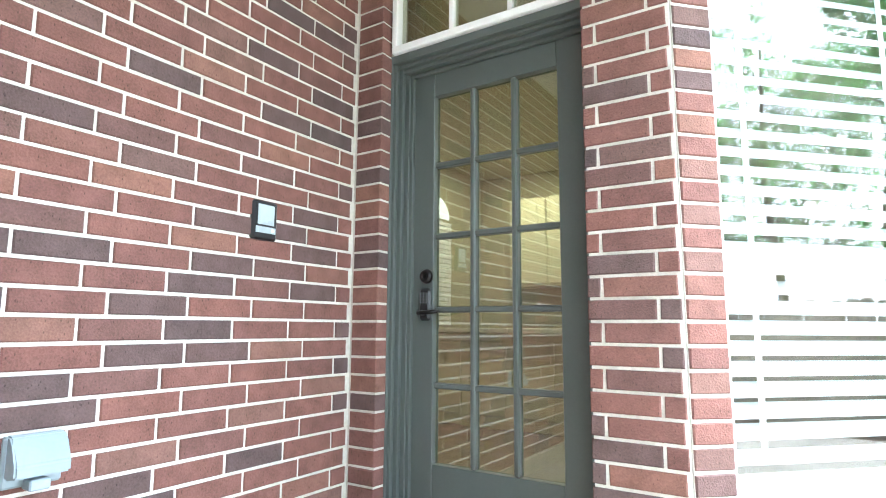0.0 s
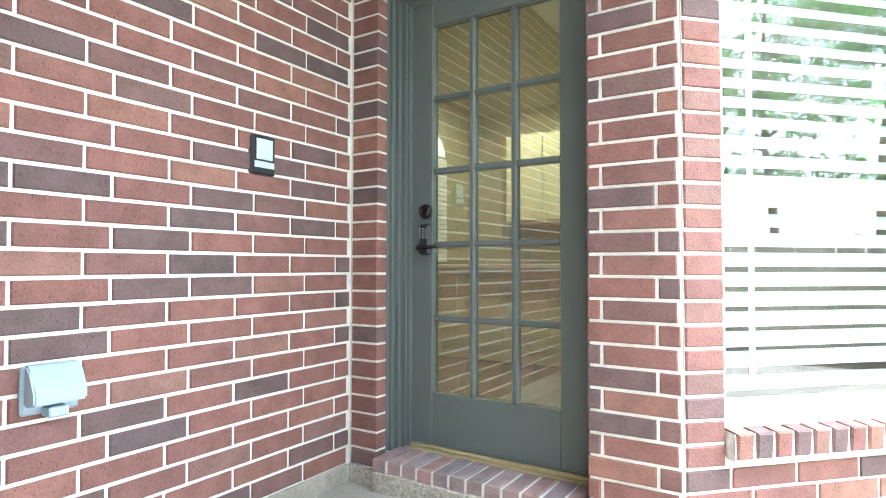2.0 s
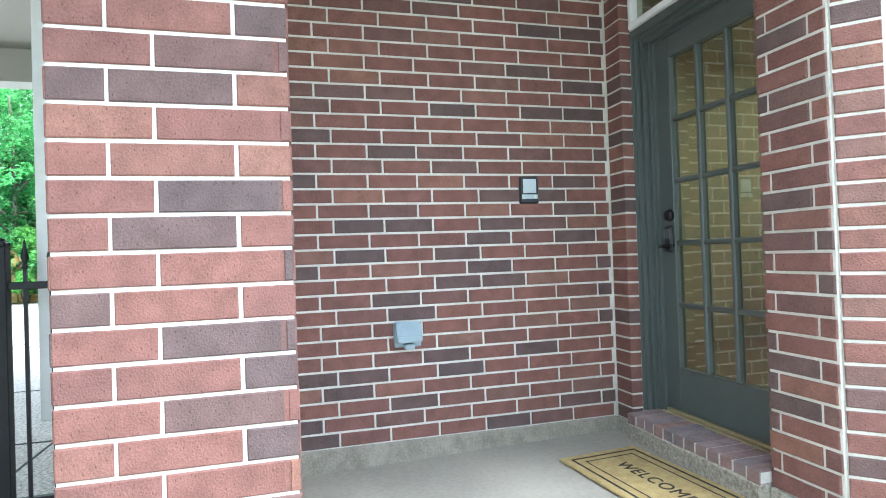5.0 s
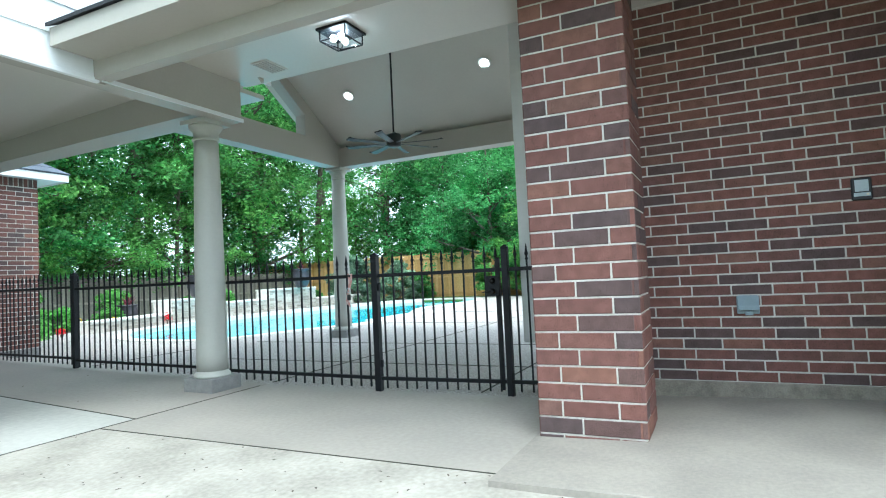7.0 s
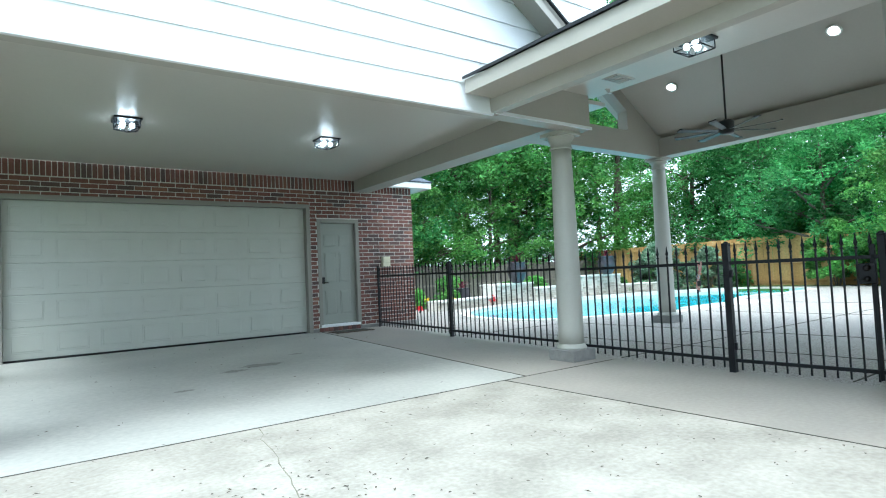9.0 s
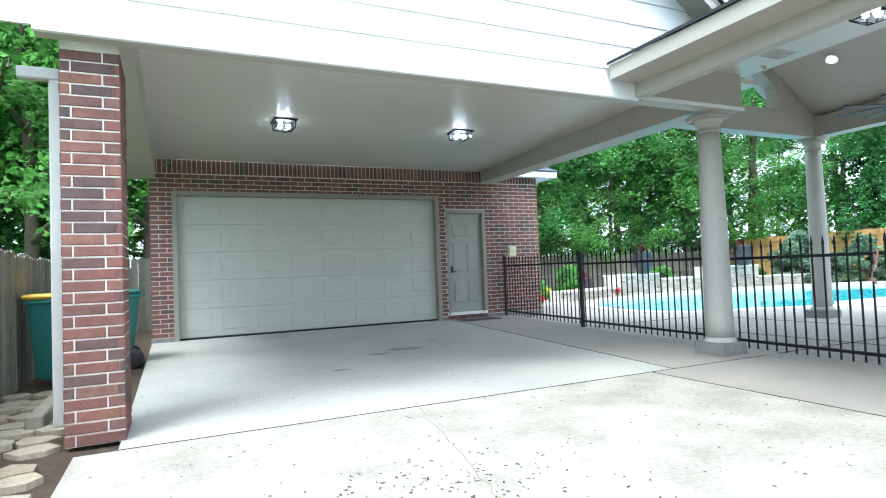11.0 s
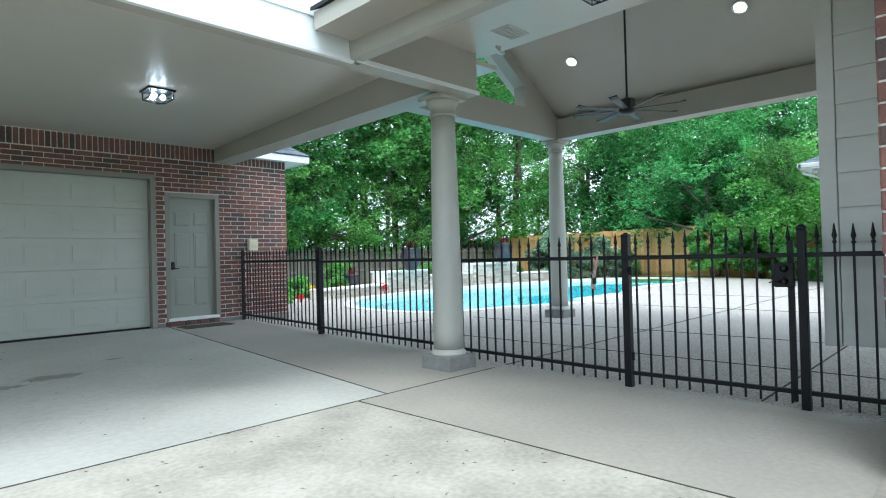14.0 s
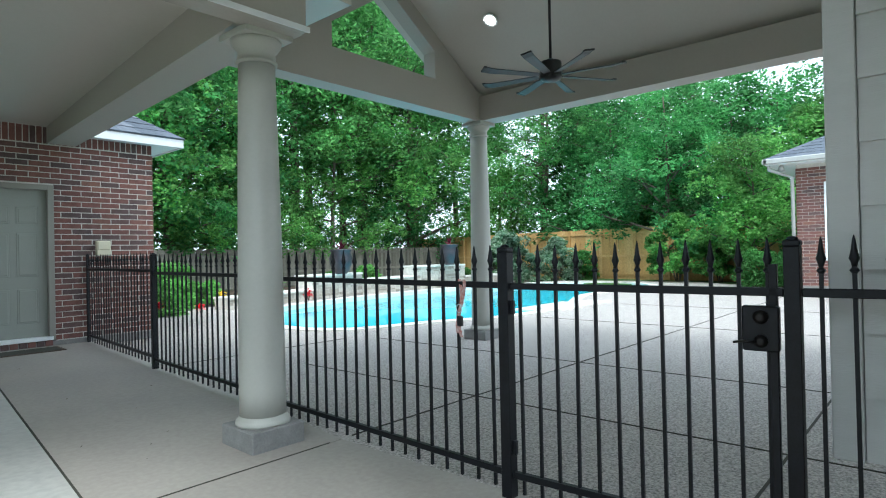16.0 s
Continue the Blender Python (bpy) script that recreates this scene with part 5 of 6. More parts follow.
def stone_wall(name, label, a, b, height, thick=0.45, cap=0.06):
    """A ledge-stone wall with a pale cap."""
    ax, ay = a
    length = math.hypot(b[0] - ax, b[1] - ay)
    w = thing(name, label, "garden wall", kind="structure", at=(ax, ay, -0.1), rz=math.degrees(math.atan2(b[1] - ay, b[0] - ax)))
    part("core", B((0.01, length - 0.01, 0.02, thick - 0.02, 0, height)), M_MORTAR, w)
    verts, faces = [], []
    z = 0.0
    while z < height - 0.02:
        h = min(random.choice((0.06, 0.08, 0.11)), height - z)
        for y0, y1 in ((-0.012, 0.03), (thick - 0.03, thick + 0.012)):
            x = 0.0
            while x < length:
                l = min(random.uniform(0.12, 0.36), length - x)
                k, o = len(verts), random.uniform(-0.012, 0.006)
                for zz in (z + 0.004, z + h - 0.004):
                    verts += [(x + 0.004, y0 + o, zz), (x + l - 0.004, y0 + o, zz), (x + l - 0.004, y1 + o, zz), (x + 0.004, y1 + o, zz)]
                faces += [(k, k + 1, k + 5, k + 4), (k + 1, k + 2, k + 6, k + 5), (k + 2, k + 3, k + 7, k + 6), (k + 3, k, k + 4, k + 7), (k + 4, k + 5, k + 6, k + 7)]
                x += l
        z += h
    me = bpy.data.meshes.new("ledge_stones")
    me.from_pydata(verts, [], faces)
    me.materials.append(M_STONE)
    ob = new("ledge_stones", me)
    ob.parent = w
    ob["kind"] = "stuff"
    n = max(1, int(length / 0.6))
    for i in range(n):
        part("cap_stone", B((length * i / n + 0.003, length * (i + 1) / n - 0.003, -0.05, thick + 0.05, height, height + cap), r=0.008), M_COPING, w)
    return w


stone_wall("raised_wall", "low ledge-stone wall with pale cap beside the pool", (-5.9, -13.6), (-9.0, -14.4), 0.34)
stone_wall("raised_wall", "ledge-stone spillway wall with pale cap behind the pool", (-8.8, -14.3), (-10.9, -14.7), 0.72, 0.7)
stone_wall("raised_wall", "stepped ledge-stone wall with pale cap", (-10.9, -14.6), (-13.3, -14.8), 0.52)
stone_wall("raised_wall", "ledge-stone pot pedestal with pale cap", (-13.3, -14.7), (-15.8, -14.6), 0.85, 0.7)
stone_wall("raised_wall", "low ledge-stone wall with pale cap at the far pool end", (-15.8, -14.6), (-19.2, -13.8), 0.42)


# ---- plants ----
def leaves_mesh(name, centres, radii, per, size, material, squash=0.8, seed=1, droop=0.0):
    """Many small folded leaves in clumps around the centres."""
    rng = np.random.default_rng(seed)
    c = np.repeat(np.asarray(centres, float), per, axis=0)
    r = np.repeat(np.asarray(radii, float), per)
    n = len(c)
    d = rng.normal(size=(n, 3))
    d /= np.linalg.norm(d, axis=1, keepdims=True)
    p = c + d * (r * rng.uniform(0.35, 1.0, n) ** 0.6)[:, None] * np.array([1, 1, squash])
    p[:, 2] -= droop * rng.uniform(0, 1, n) ** 2
    u = rng.normal(size=(n, 3))
    u[:, 2] *= 0.5
    u /= np.linalg.norm(u, axis=1, keepdims=True)
    w = np.cross(u, rng.normal(size=(n, 3)))
    w /= np.linalg.norm(w, axis=1, keepdims=True)
    s = size * rng.uniform(0.6, 1.3, n)[:, None]
    nn = np.cross(u, w) * s * 0.25
    quad = np.stack([p - u * s, p - w * s * 0.5 + nn, p + u * s, p + w * s * 0.5 + nn], axis=1).reshape(-1, 3)
    me = bpy.data.meshes.new(name)
    me.vertices.add(len(quad))
    me.vertices.foreach_set("co", quad.astype(np.float32).ravel())
    me.loops.add(n * 4)
    me.loops.foreach_set("vertex_index", np.arange(n * 4, dtype=np.int32))
    me.polygons.add(n)
    me.polygons.foreach_set("loop_start", np.arange(0, n * 4, 4, dtype=np.int32))
    me.update(calc_edges=True)
    me.materials.append(material)
    return me


def tree(label, height, spread, clear, leafmat, barkmat, seed, clumps=301, per=46, size=0.089, thick=0.16, group="yard trees"):
    """A tapered trunk with limbs and a crown of leaf clumps at the ends of the limbs."""
    rnd = random.Random(seed)
    t = thing("tree", label, "tree", group)
    bm = bmesh.new()
    lean = rnd.uniform(-0.04, 0.04), rnd.uniform(-0.04, 0.04)
    pts = [(lean[0] * z + 0.12 * math.sin(z * 0.5 + seed), lean[1] * z + 0.12 * math.cos(z * 0.43 + seed), z) for z in (height * k / 9 for k in range(10))]
    tube(bm, pts, [thick * (1.25 if k == 0 else 1 - 0.092 * k) for k in range(10)], 9)
    ends = []
    for k in range(rnd.randint(15, 20)):
        f = clear + (0.97 - clear) * (k / 18)
        f = min(f, 0.97)
        base = Vector(pts[min(8, int(f * 9))]).lerp(Vector(pts[min(9, int(f * 9) + 1)]), f * 9 % 1)
        ang = k * 2.4 + rnd.uniform(-0.4, 0.4)
        reach = spread * (1.0 - 0.55 * ((f - clear) / (1 - clear)) ** 1.5) * rnd.uniform(0.65, 1.1)
        rise = rnd.uniform(0.15, 0.55) * reach
        q1 = base + Vector((math.cos(ang) * reach * 0.5, math.sin(ang) * reach * 0.5, rise * 0.6))
        q2 = base + Vector((math.cos(ang + 0.2) * reach, math.sin(ang + 0.2) * reach, rise))
        r0 = thick * (1 - f) * 0.55 + 0.015
        tube(bm, [base, q1, q2], [r0, r0 * 0.6, 0.008], 6, cap=False)
        for s in range(3):
            p = base.lerp(q2, rnd.uniform(0.45, 0.9))
            e = p + Vector((rnd.uniform(-1, 1), rnd.uniform(-1, 1), rnd.uniform(0, 0.8))) * reach * 0.35
            tube(bm, [p, e], [r0 * 0.4, 0.006], 5, cap=False)
            ends.append(e)
        ends += [q2, q1.lerp(q2, 0.5)]
    part("trunk", bm, barkmat, t)
    centres, radii = [], []
    for i in range(clumps):
        e = ends[i % len(ends)]
        centres.append(e + Vector((rnd.gauss(0, 1), rnd.gauss(0, 1), rnd.gauss(0, 0.7))) * 0.19 * spread)
        radii.append(rnd.uniform(0.20, 0.55) * (0.5 + spread * 0.18))
    ob = new("crown", leaves_mesh("crown", centres, radii, per, size, leafmat, seed=seed))
    ob.parent = t
    return t


def shrub(name, label, category, w, h, leafmat, seed, clumps=36, per=70, size=0.07, group="", base=0.0, box_like=False):
    rnd = random.Random(seed)
    s = thing(name, label, category, group)
    bm = bmesh.new()
    centres, radii = [], []
    for i in range(clumps):
        if box_like:
            c = Vector((rnd.uniform(-w, w), rnd.uniform(-0.35, 0.35), rnd.uniform(base + 0.15, h)))
        else:
            a, q, k = rnd.uniform(0, 6.28), rnd.uniform(0, 1) ** 0.5, rnd.uniform(0, 1)
            prof = math.sin(math.pi * min(1, 0.18 + 0.82 * k) ** 0.8) ** 0.6 if k < 1 else 0
            c = Vector((math.cos(a) * q * w * prof, math.sin(a) * q * w * prof, base + k * (h - base)))
        centres.append(c)
        radii.append(rnd.uniform(0.16, 0.34) * (0.5 + 0.35 * w))
    for i in range(7):
        a = i * 0.9
        e = Vector((math.cos(a) * w * 0.45, math.sin(a) * w * 0.45 * (0.4 if box_like else 1), h * 0.7))
        tube(bm, [(0.04 * math.cos(a), 0.04 * math.sin(a), -0.06), e * 0.55, e], [0.022, 0.015, 0.005], 5, cap=False)
    part("stem", bm, M_BARK, s)
    ob = new("foliage", leaves_mesh("foliage", centres, radii, per, size, leafmat, seed=seed))
    ob.parent = s
    return s


def put(proto, places):
    """Moves proto to the first place and copies it to the others: (x, y, turn, scale)."""
    first = True
    for x, y, rz, s in places:
        m = pose(x, y, -0.06, 0, 0, rz) @ Matrix.Scale(s, 4)
        if first:
            proto.matrix_basis = m
            first = False
        else:
            made = copy_thing(proto, pose(x, y, -0.06, 0, 0, rz))
            made.scale = (s, s, s)


kinds = [
    tree("tall leafy oak with dense green crown", 12.5, 3.6, 0.30, M_LEAF_A, M_BARK, 1, clumps=422, per=39, size=0.086, thick=0.2),
    tree("tall slender tree with airy dark crown", 15.5, 2.9, 0.46, M_LEAF_C, M_BARK, 2, clumps=381, per=39, size=0.086, thick=0.19),
    tree("broad leafy tree with bright green crown", 9.5, 3.3, 0.15, M_LEAF_B, M_BARK, 3, clumps=402, per=39, size=0.083, thick=0.15),
    tree("leafy tree with pale trunk and green crown", 13.5, 3.1, 0.52, M_LEAF_A, M_PALEBARK, 4, clumps=341, per=39, size=0.086, thick=0.2),
    tree("low spreading understory tree, deep green", 6.2, 2.7, 0.10, M_LEAF_C, M_BARK, 5, clumps=341, per=39, size=0.076, thick=0.1),
    tree("small understory tree with light green leaves", 5.0, 2.2, 0.10, M_LEAF_B, M_BARK, 6, clumps=301, per=46, size=0.069, thick=0.08),
]
rnd = random.Random(77)
spots = [[] for _ in kinds]
taken = []


def belt(count, place, weights, gap):
    tries = 0
    done = 0
    while done < count and tries < count * 40:
        tries += 1
        x, y = place()
        if all((x - a) ** 2 + (y - b) ** 2 > gap * gap for a, b in taken):
            taken.append((x, y))
            k = rnd.choices(range(6), weights)[0]
            if x < -23 and -10.5 < y < 2:
                k = 4 + k % 2
            spots[k].append((x, y, rnd.uniform(0, 360), rnd.uniform(0.9, 1.35)))
            done += 1


# woods behind the yard fences and behind the garage
belt(10, lambda: (-26.5 + rnd.uniform(-4, 0) - 0.06 * (y0 := rnd.uniform(-28, 4)), y0), (3, 3, 2, 2, 1, 0), 2.6)
belt(6, lambda: (-30 + rnd.uniform(-9, 0), rnd.uniform(-30, 12)), (3, 4, 1, 3, 0, 0), 3.0)
belt(12, lambda: (-25.4 + rnd.uniform(-1.5, 0) - 0.12 * min(0, 0), rnd.uniform(-22, 1)), (0, 0, 1, 0, 3, 3), 1.9)
belt(11, lambda: (rnd.uniform(-25, 8), -23.5 + rnd.uniform(-6, 0)), (3, 3, 2, 2, 1, 0), 2.5)
belt(5, lambda: (rnd.uniform(-32, 18), -31 + rnd.uniform(-9, 0)), (3, 4, 1, 3, 0, 0), 3.2)
belt(13, lambda: (rnd.uniform(-24, -5), -23.2 + rnd.uniform(-1.2, 0.2)), (0, 0, 1, 0, 3, 2), 1.9)
belt(10, lambda: (rnd.uniform(4.5, 14), -15.5 + rnd.uniform(-7, 0)), (3, 1, 3, 1, 2, 1), 2.2)
belt(7, lambda: (rnd.uniform(17, 26), rnd.uniform(-20, 8)), (3, 2, 2, 1, 1, 1), 3.5)
for k_, x_, y_ in ((0, -19.4, -24.4), (3, -23.6, -24.9), (0, -15.4, -24.8), (1, -21.4, -27.0), (1, -17.3, -26.5), (0, -9.5, -24.8), (0, -12.4, -25.6), (4, -7.5, -24.0), (4, -11.0, -24.0), (0, -6.2, -25.8)):
    spots[k_].append((x_, y_, x_ * 31, 1.38))
for proto, places in zip(kinds, spots):
    put(proto, places)
put(tree("dense round oak in the yard, deep green", 7.4, 2.9, 0.16, M_LEAF_C, M_BARK, 11, clumps=462, per=52, size=0.076, thick=0.14, group=""), [(-22.4, -9.6, 40, 1.0)])
put(tree("small bright tree with layered leaves", 4.3, 1.5, 0.18, M_LEAF_B, M_BARK, 12, clumps=261, per=49, size=0.062, thick=0.07, group=""), [(-20.3, -6.0, 10, 1.05)])
put(shrub("bush", "rounded bright green bush with bare stem", "bush", 1.25, 2.6, M_LEAF_B, 21, clumps=90, per=80, size=0.085, group="bushes by the cedar fence", base=0.5), [(-20.9, -8.6, 0, 0.95), (-21.2, -7.2, 100, 0.8)])
put(shrub("bush", "deep green bush against the cedar fence", "bush", 1.1, 1.7, M_LEAF_A, 22, clumps=70, per=80, size=0.08, group="bushes by the cedar fence"), [(-21.9, -13.0, 0, 0.7), (-21.0, -4.9, 60, 0.8), (-22.6, -17.6, 60, 0.8)])
put(shrub("variegated_bush", "pale variegated bush beyond the pool", "bush", 1.15, 1.95, M_LEAF_V, 23, clumps=80, per=85, size=0.085, group="variegated bushes", base=0.1), [(-18.6, -14.6, 0, 1.05), (-20.4, -13.4, 80, 0.9)])
put(shrub("hedge", "clipped dense green hedge", "hedge", 1.3, 1.05, M_LEAF_A, 24, clumps=130, per=80, size=0.05, base=0.0, box_like=True), [(-18.5, -4.6, 84, 1.0)])
put(shrub("bed_plant", "leafy light green border plant", "plant", 0.5, 0.75, M_LEAF_B, 25, clumps=30, per=60, size=0.06, group="border plants"),
    [(-5.2, -14.9, 0, 1.0), (-6.4, -15.6, 50, 0.9), (-7.3, -14.9, 90, 0.8), (-10.2, -15.4, 20, 1.0), (-11.8, -15.6, 70, 1.2), (-16.2, -15.0, 70, 0.9), (-4.6, -13.6, 20, 0.7), (-5.9, -16.6, 20, 1.5), (-8.8, -17.0, 20, 1.4)])
put(shrub("flower_clump", "yellow flowers in the garden bed", "flowers", 0.22, 0.62, M_FLOWER_Y, 26, clumps=7, per=26, size=0.05, group="yellow flowers", base=0.4), [(-7.1, -14.4, 0, 0.55), (-9.7, -15.0, 0, 0.6), (-6.6, -15.2, 0, 0.6)])
put(shrub("flower_clump", "red flowers in the garden bed", "flowers", 0.2, 0.45, M_FLOWER_R, 27, clumps=7, per=24, size=0.05, group="red flowers", base=0.28), [(-4.7, -14.4, 0, 0.6), (-8.6, -14.3, 0, 0.7), (-5.3, -13.7, 0, 0.5)])
solid("garden_bed", B((-22, -3.8, -21.5, -14.1, -0.2, -0.02)), M_SOIL, "dark mulched garden bed behind the pool", kind="structure")
solid("garden_bed_edge", B((-24, -19.2, -12.5, -3.0, -0.2, -0.03)), M_GRASS, "green strip of lawn by the cedar fence", kind="structure")


def pot(at, h, label):
    p = thing("plant_pot", label, "plant pot", "glazed pots", at=at)
    bm = bmesh.new()
    lathe(bm, [(0.22 * h, 0), (0.34 * h, 0.12 * h), (0.46 * h, 0.42 * h), (0.48 * h, 0.65 * h), (0.40 * h, 0.88 * h), (0.45 * h, 0.94 * h), (0.46 * h, h), (0.38 * h, h)], 28)
    part("vessel", bm, M_POT, p)
    bm = bmesh.new()
    lathe(bm, [(0.36 * h, 0.93 * h), (0.35 * h, 0.94 * h)], 20)
    part("soil", bm, M_SOIL, p)
    verts, faces = [], []
    r = random.Random(int(at[0] * 10))
    for i in range(22):
        a, up = r.uniform(0, 6.28), r.uniform(0.25, 1.0)
        ln = r.uniform(0.2, 0.38)
        d = Vector((math.cos(a) * (1.1 - up), math.sin(a) * (1.1 - up), up)).normalized()
        sd_ = Vector((-math.sin(a), math.cos(a), 0)) * 0.035
        b0 = Vector((0, 0, 0.95 * h))
        m1, tp = b0 + d * ln * 0.6, b0 + d * ln + Vector((math.cos(a), math.sin(a), -0.3)) * 0.1 * ln
        k = len(verts)
        verts += [tuple(b0 - sd_ * 0.4), tuple(b0 + sd_ * 0.4), tuple(m1 + sd_), tuple(m1 - sd_), tuple(tp)]
        faces += [(k, k + 1, k + 2, k + 3), (k + 3, k + 2, k + 4)]
    me = bpy.data.meshes.new("red_leaves")
    me.from_pydata(verts, [], faces)
    me.materials.append(M_LEAF_R)
    ob = new("red_leaves", me)
    ob.parent = p
    tagged(ob, "spiky red cordyline leaves")


pot((-9.9, -14.45, 0.68), 0.72, "tall dark glazed pot with spiky red plant")
pot((-14.6, -14.3, 0.81), 0.72, "tall dark glazed pot with spiky red plant")
pot((-8.1, -15.3, -0.02), 0.62, "wide dark glazed pot with red plant in the bed")


# ---- wooden yard fences ----
def board_fence(label, a, b, top, material, w=0.14, base=-0.3, ragged=0.02, rail=True):
    ax, ay = a
    length = math.hypot(b[0] - ax, b[1] - ay)
    f = thing("wooden_fence", label, "fence", at=(ax, ay, 0), rz=math.degrees(math.atan2(b[1] - ay, b[0] - ax)))
    n = int(length / w)
    ear, hw = 0.03, w / 2 - 0.003
    prof = [(-hw, base - 0.1), (hw, base - 0.1), (hw, top - ear), (hw - ear, top), (ear - hw, top), (-hw, top - ear)]
    bm = bmesh.new()
    fr_ = [bm.verts.new((x, 0, z)) for x, z in prof]
    bk_ = [bm.verts.new((x, 0.018, z)) for x, z in prof]
    bm.faces.new(fr_)
    bm.faces.new(bk_[::-1])
    for j in range(6):
        bm.faces.new((fr_[j], fr_[(j + 1) % 6], bk_[(j + 1) % 6], bk_[j]))
    me = mesh_of("board", bm, material)
    for i in range(n):
        ob = new("board", me)
        ob.parent = f
        ob.matrix_basis = pose((i + 0.5) * w, random.uniform(-0.004, 0.004), random.uniform(-ragged, ragged), 0, random.uniform(-0.4, 0.4), 0)
    if rail:
        for z in (top - 0.25, (top + base) / 2, base + 0.4):
            part("rail", B((0, length, -0.045, -0.005, z, z + 0.09)), material, f)
        for i in range(int(length / 2.4) + 1):
            part("post", B((i * 2.4, i * 2.4 + 0.09, -0.10, -0.01, base, top - 0.05)), material, f)
    return f


board_fence("fresh honey-coloured cedar board fence", (-24.6, -26.0), (-21.0, -1.5), 2.12, M_WOODNEW)
board_fence("weathered grey board fence behind the garden bed", (6.0, -22.3), (-24.3, -22.3), 1.55, M_WOODOLD, base=-0.5, ragged=0.03)
board_fence("weathered grey board fence beside the carport", (5.85, -14.2), (5.85, 5.0), 1.42, M_WOODOLD, ragged=0.025, rail=False)
board_fence("weathered grey board fence behind the bins", (4.2, -14.2), (5.9, -14.2), 1.6, M_WOODOLD, ragged=0.025, rail=False)

# ---- house wing across the deck ----
wing = thing("house_wing", "single-storey brick house wing with shingled roof", "house")
HX, HY, HZ = -15.5, -3.80, 3.22
part("wall", B((HX - 5, HX - 0.008, HY + 0.008, 6, -0.05, HZ)), M_MORTAR, wing)
brick_stuff("brick_field", wing, (HX, HY, 0), 90, 4.0, 0.25, 37, cuts=((0.62, 1.6, 0.9, 2.7),))
brick_stuff("brick_field", wing, (HX - 4, HY, 0), 0, 4.0, 0.25, 37)
part("plinth", B((HX - 5, HX + 0.015, HY - 0.015, 6, -0.05, 0.25)), M_BASE, wing)
wn_ = part("window", B((HX - 0.05, HX - 0.004, HY + 0.62, HY + 1.6, 0.9, 2.7)), M_BLACK, wing, "dark window")
part("frame", B((HX - 0.03, HX + 0.03, HY + 0.58, HY + 0.65, 0.86, 2.74), (HX - 0.03, HX + 0.03, HY + 0.62, HY + 1.6, 2.2, 2.27), (HX - 0.03, HX + 0.03, HY + 0.62, HY + 1.6, 2.68, 2.75), r=0.004), M_WFRAME, wn_)
part("soffit", B((HX - 5, HX + 0.5, HY - 0.55, 6, HZ - 0.02, HZ)), M_WFRAME, wing)
part("gutter", B((HX + 0.42, HX + 0.56, HY - 0.6, 6, HZ, HZ + 0.13), (HX - 5, HX + 0.56, HY - 0.62, HY - 0.5, HZ, HZ + 0.13), r=0.02), M_PIPE, wing)
shingle_roof("shingles", wing, (HX + 0.52, HY - 0.6, HZ + 0.12), (HX + 0.52, 6, HZ + 0.12), (HX - 2.5, 6, HZ + 1.7), (HX - 2.5, HY + 2.5, HZ + 1.7), 16)
shingle_roof("shingles", wing, (HX - 5, HY - 0.6, HZ + 0.12), (HX + 0.52, HY - 0.6, HZ + 0.12), (HX - 2.5, HY + 2.5, HZ + 1.7), (HX - 5, HY + 2.5, HZ + 1.7), 16)
bm = bmesh.new()
tube(bm, [(HX + 0.4, HY - 0.5, HZ + 0.02), (HX + 0.38, HY - 0.5, HZ - 0.12), (HX + 0.08, HY - 0.06, HZ - 0.32), (HX + 0.07, HY - 0.05, 0.1)], 0.045, 8)
part("downspout", bm, M_PIPE, wing)
bm = bmesh.new()
lathe(bm, [(0.03, 0), (0.05, -0.05), (0.07, -0.13), (0.06, -0.135)], 14, (HX + 0.25, HY - 0.25, HZ - 0.02))
lathe(bm, [(0.03, 0), (0.05, -0.05), (0.07, -0.13), (0.06, -0.135)], 14, (HX + 0.12, HY - 0.3, HZ - 0.02))
part("floodlight", bm, M_PIPE, wing)


# ---- bins, downspout, flagstones beside the carport ----
def bin_(at, rz, lid, label):
    b = thing("wheelie_bin", label, "bin", "wheelie bins", at=at, rz=rz)
    bm = bmesh.new()
    lo = [bm.verts.new((x, y, 0.09)) for x, y in ((-0.2, -0.22), (0.2, -0.22), (0.2, 0.22), (-0.2, 0.22))]
    hi = [bm.verts.new((x, y, 0.93)) for x, y in ((-0.27, -0.29), (0.27, -0.29), (0.27, 0.31), (-0.27, 0.31))]
    bm.faces.new(lo)
    bm.faces.new(hi)
    for k in range(4):
        bm.faces.new((lo[k], lo[(k + 1) % 4], hi[(k + 1) % 4], hi[k]))
    bmesh.ops.bevel(bm, geom=bm.edges[:], offset=0.025, segments=2, affect="EDGES")
    part("body", bm, M_BIN, b)
    part("rim", B((-0.29, 0.29, -0.31, 0.33, 0.90, 0.945), r=0.012), M_BIN, b)
    bm = bmesh.new()
    rbox(bm, -0.3, 0.3, -0.33, 0.31, 0.95, 1.0, r=0.02)
    for v in bm.verts:
        if v.co.z > 0.98:
            v.co.z += 0.04 * (1 - (v.co.x / 0.3) ** 2)
    part("lid", bm, lid, b)
    bm = bmesh.new()
    tube(bm, [(-0.27, 0.36, 0.93), (0.27, 0.36, 0.93)], 0.016, 8)
    part("handle", bm, M_BIN, b)
    for x in (-0.25, 0.25):
        bm = bmesh.new()
        lathe(bm, [(0.05, -0.03), (0.125, -0.03), (0.13, -0.01), (0.13, 0.01), (0.125, 0.03), (0.05, 0.03)], 24)
        bm.transform(pose(x, 0.22, 0.13, 0, 90))
        part("wheel", bm, M_RUBBER, b)


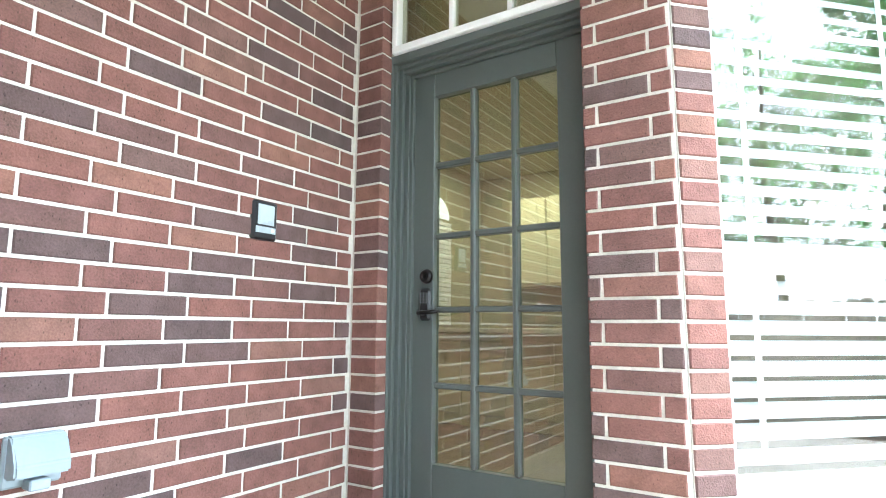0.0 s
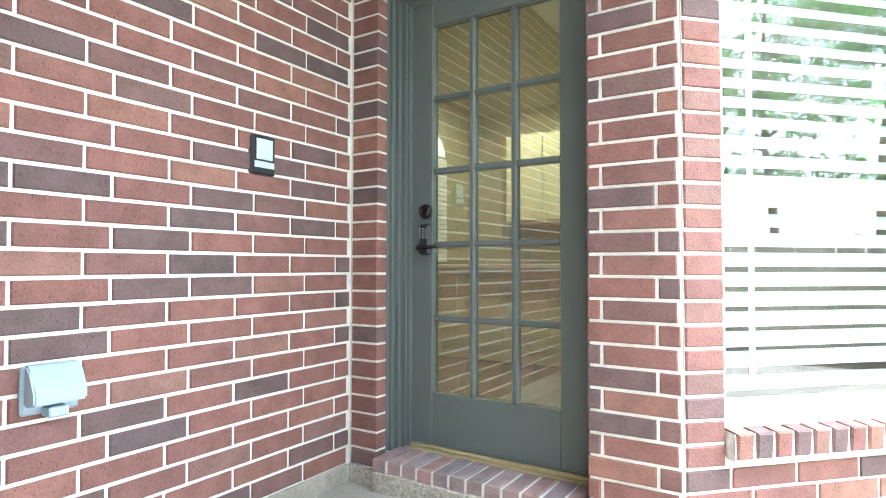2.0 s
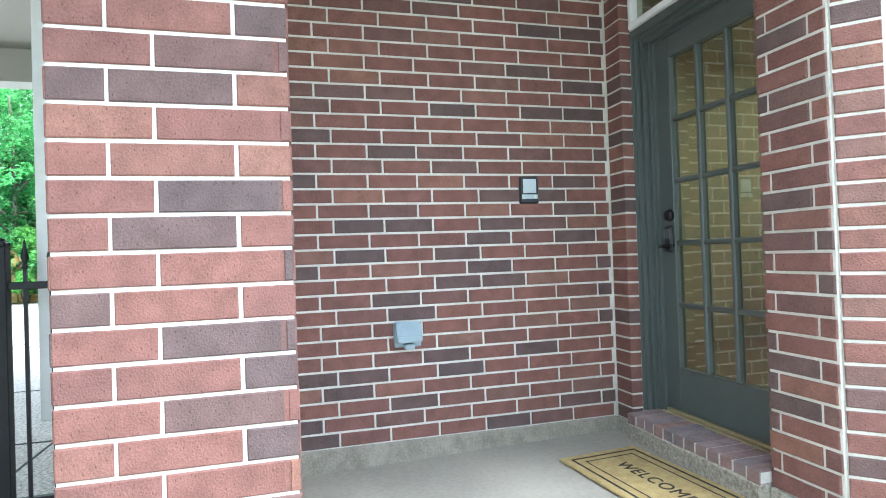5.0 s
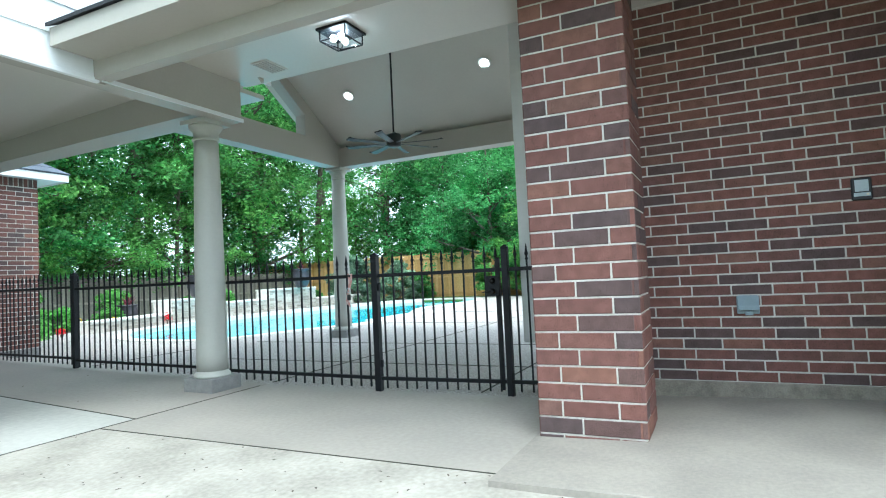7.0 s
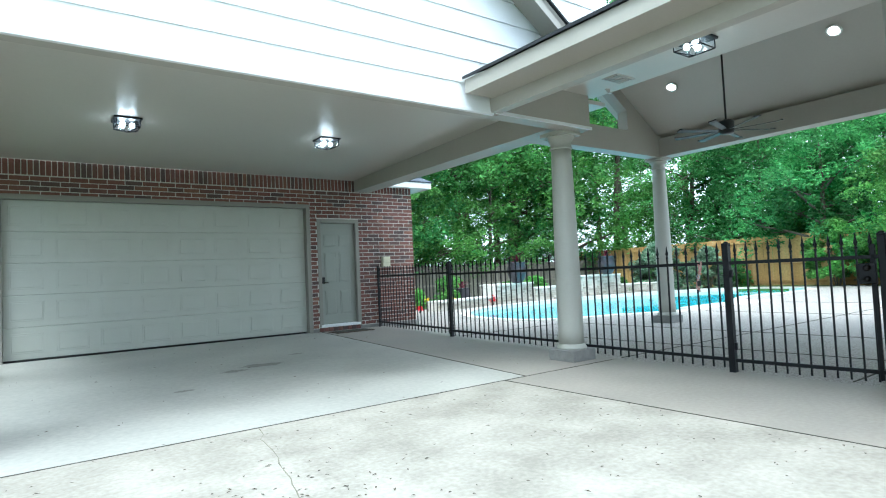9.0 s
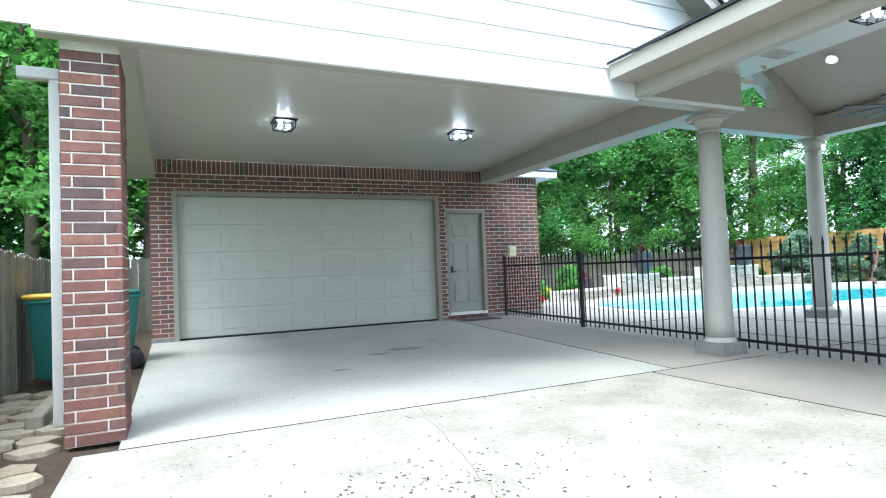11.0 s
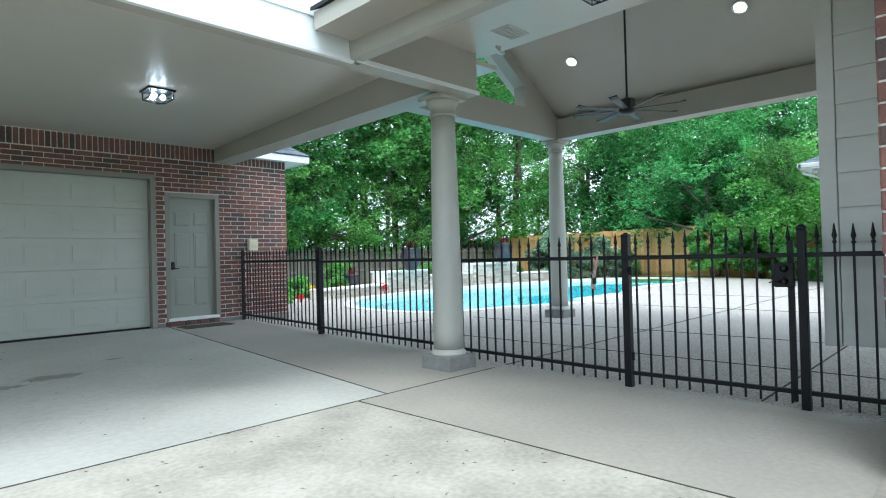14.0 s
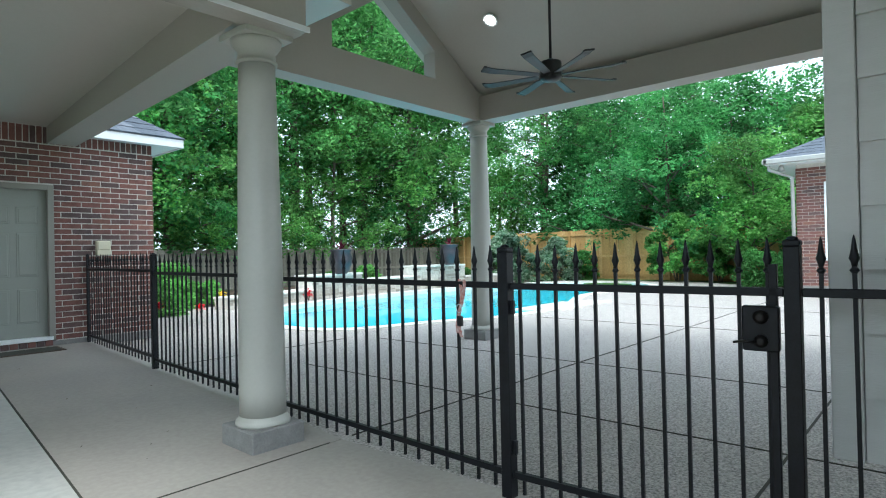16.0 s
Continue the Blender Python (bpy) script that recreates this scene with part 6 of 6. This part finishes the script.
bin_((5.05, -8.3, -0.03), 96, M_BIN, "dark green wheelie bin with closed green lid")
bin_((5.44, -7.4, -0.03), 90, M_BINLID, "dark green wheelie bin with yellow lid")
ds = thing("downspout", "pale grey square downspout on the brick pillar", "downspout", kind="structure")
part("pipe", B((4.99, 5.06, CFY - 0.20, CFY - 0.11, 0.12, 2.45), r=0.008), M_PIPE, ds)
part("elbow", B((4.99, 5.24, CFY - 0.20, CFY - 0.11, 2.45, 2.53), r=0.01), M_PIPE, ds)
solid("side_yard", B((4.9, 6.1, CF, 3.0, -0.2, -0.03), (4.66, 6.1, -14.1, CF, -0.2, -0.03)), M_SOIL, "bare earth strip beside the driveway", kind="structure")
fs = thing("flagstone_path", "loose irregular tan flagstones on bare earth", "path", kind="structure")
r = random.Random(31)
for i in range(12):
    for j in range(3):
        cx, cy = 5.16 + j * 0.27 + r.uniform(-0.05, 0.05), -3.0 - i * 0.33 + r.uniform(-0.06, 0.06)
        bm = bmesh.new()
        k = r.randint(5, 7)
        ring_ = [(cx + math.cos(a) * r.uniform(0.10, 0.14) * 1.15, cy + math.sin(a) * r.uniform(0.10, 0.16)) for a in (2 * math.pi * q / k for q in range(k))]
        z = r.uniform(0.0, 0.025) - 0.01
        lo = [bm.verts.new((x, y, -0.06)) for x, y in ring_]
        hi = [bm.verts.new((x, y, z)) for x, y in ring_]
        bm.faces.new(hi)
        for q in range(k):
            bm.faces.new((lo[q], lo[(q + 1) % k], hi[(q + 1) % k], hi[q]))
        part("flagstone", bm, M_FLAG, fs)
tie = solid("landscape_timber", B((5.22, 5.34, -7.0, -5.0, -0.02, 0.10), r=0.012), M_WOODOLD, "weathered landscape timber lying on flagstones", "timber")

# ---- cracks and fallen bits on the concrete ----
bm = bmesh.new()
r = random.Random(8)
for x0, y0, x1, y1, w in ((2.62, CJ + 0.02, 3.1, -1.5, 0.0035),):
    prev = None
    for i in range(26):
        t = i / 25
        x, y = x0 + (x1 - x0) * t + r.uniform(-0.02, 0.02), y0 + (y1 - y0) * t
        ww = w * r.uniform(0.4, 1.3)
        cur = (bm.verts.new((x - ww, y, 0.0015)), bm.verts.new((x + ww, y, 0.0015)))
        if prev:
            bm.faces.new((prev[0], prev[1], cur[1], cur[0]))
        prev = cur
solid("concrete_crack", bm, M_CRACK, "thin winding cracks in the driveway concrete", kind="structure")
for sx_, sy_, sr in ((1.54, -7.06, 0.17), (1.95, -6.85, 0.10), (0.85, -7.7, 0.06), (2.7, -6.0, 0.06)):
    bm = bmesh.new()
    bm.faces.new([bm.verts.new((sx_ + math.cos(a) * sr * 1.7 * r.uniform(0.6, 1.2), sy_ + math.sin(a) * sr * r.uniform(0.5, 1.2), ground_z(sy_) + 0.002)) for a in (2 * math.pi * q / 26 for q in range(26))])
    solid("floor_stain", bm, M_STAIN, "faint dark oil stain on the carport slab", kind="structure")
verts, faces = [], []
for i in range(620):
    if i < 230:
        x, y = r.gauss(3.3, 0.45), r.gauss(-2.3, 0.3)
    elif i < 530:
        x, y = r.uniform(0.2, 4.8), r.uniform(CF, 0.3)
    else:
        x, y = r.uniform(-1.5, 4.5), r.uniform(GY + 0.3, CF)
    if not -1.5 < x < 4.8:
        continue
    a, l, w = r.uniform(0, 6.28), r.uniform(0.006, 0.02), r.uniform(0.003, 0.007)
    dx, dy = math.cos(a), math.sin(a)
    z = ground_z(y) + 0.002
    k = len(verts)
    verts += [(x - dx * l, y - dy * l, z), (x + dy * w, y - dx * w, z + 0.004), (x + dx * l, y + dy * l, z + 0.002), (x - dy * w, y + dx * w, z + 0.003)]
    faces.append((k, k + 1, k + 2, k + 3))
me = bpy.data.meshes.new("fallen_leaves")
me.from_pydata(verts, [], faces)
me.materials.append(M_SOIL)
tagged(new("fallen_leaves", me), "small dry leaf bits scattered on the concrete", "leaf litter", kind="stuff")
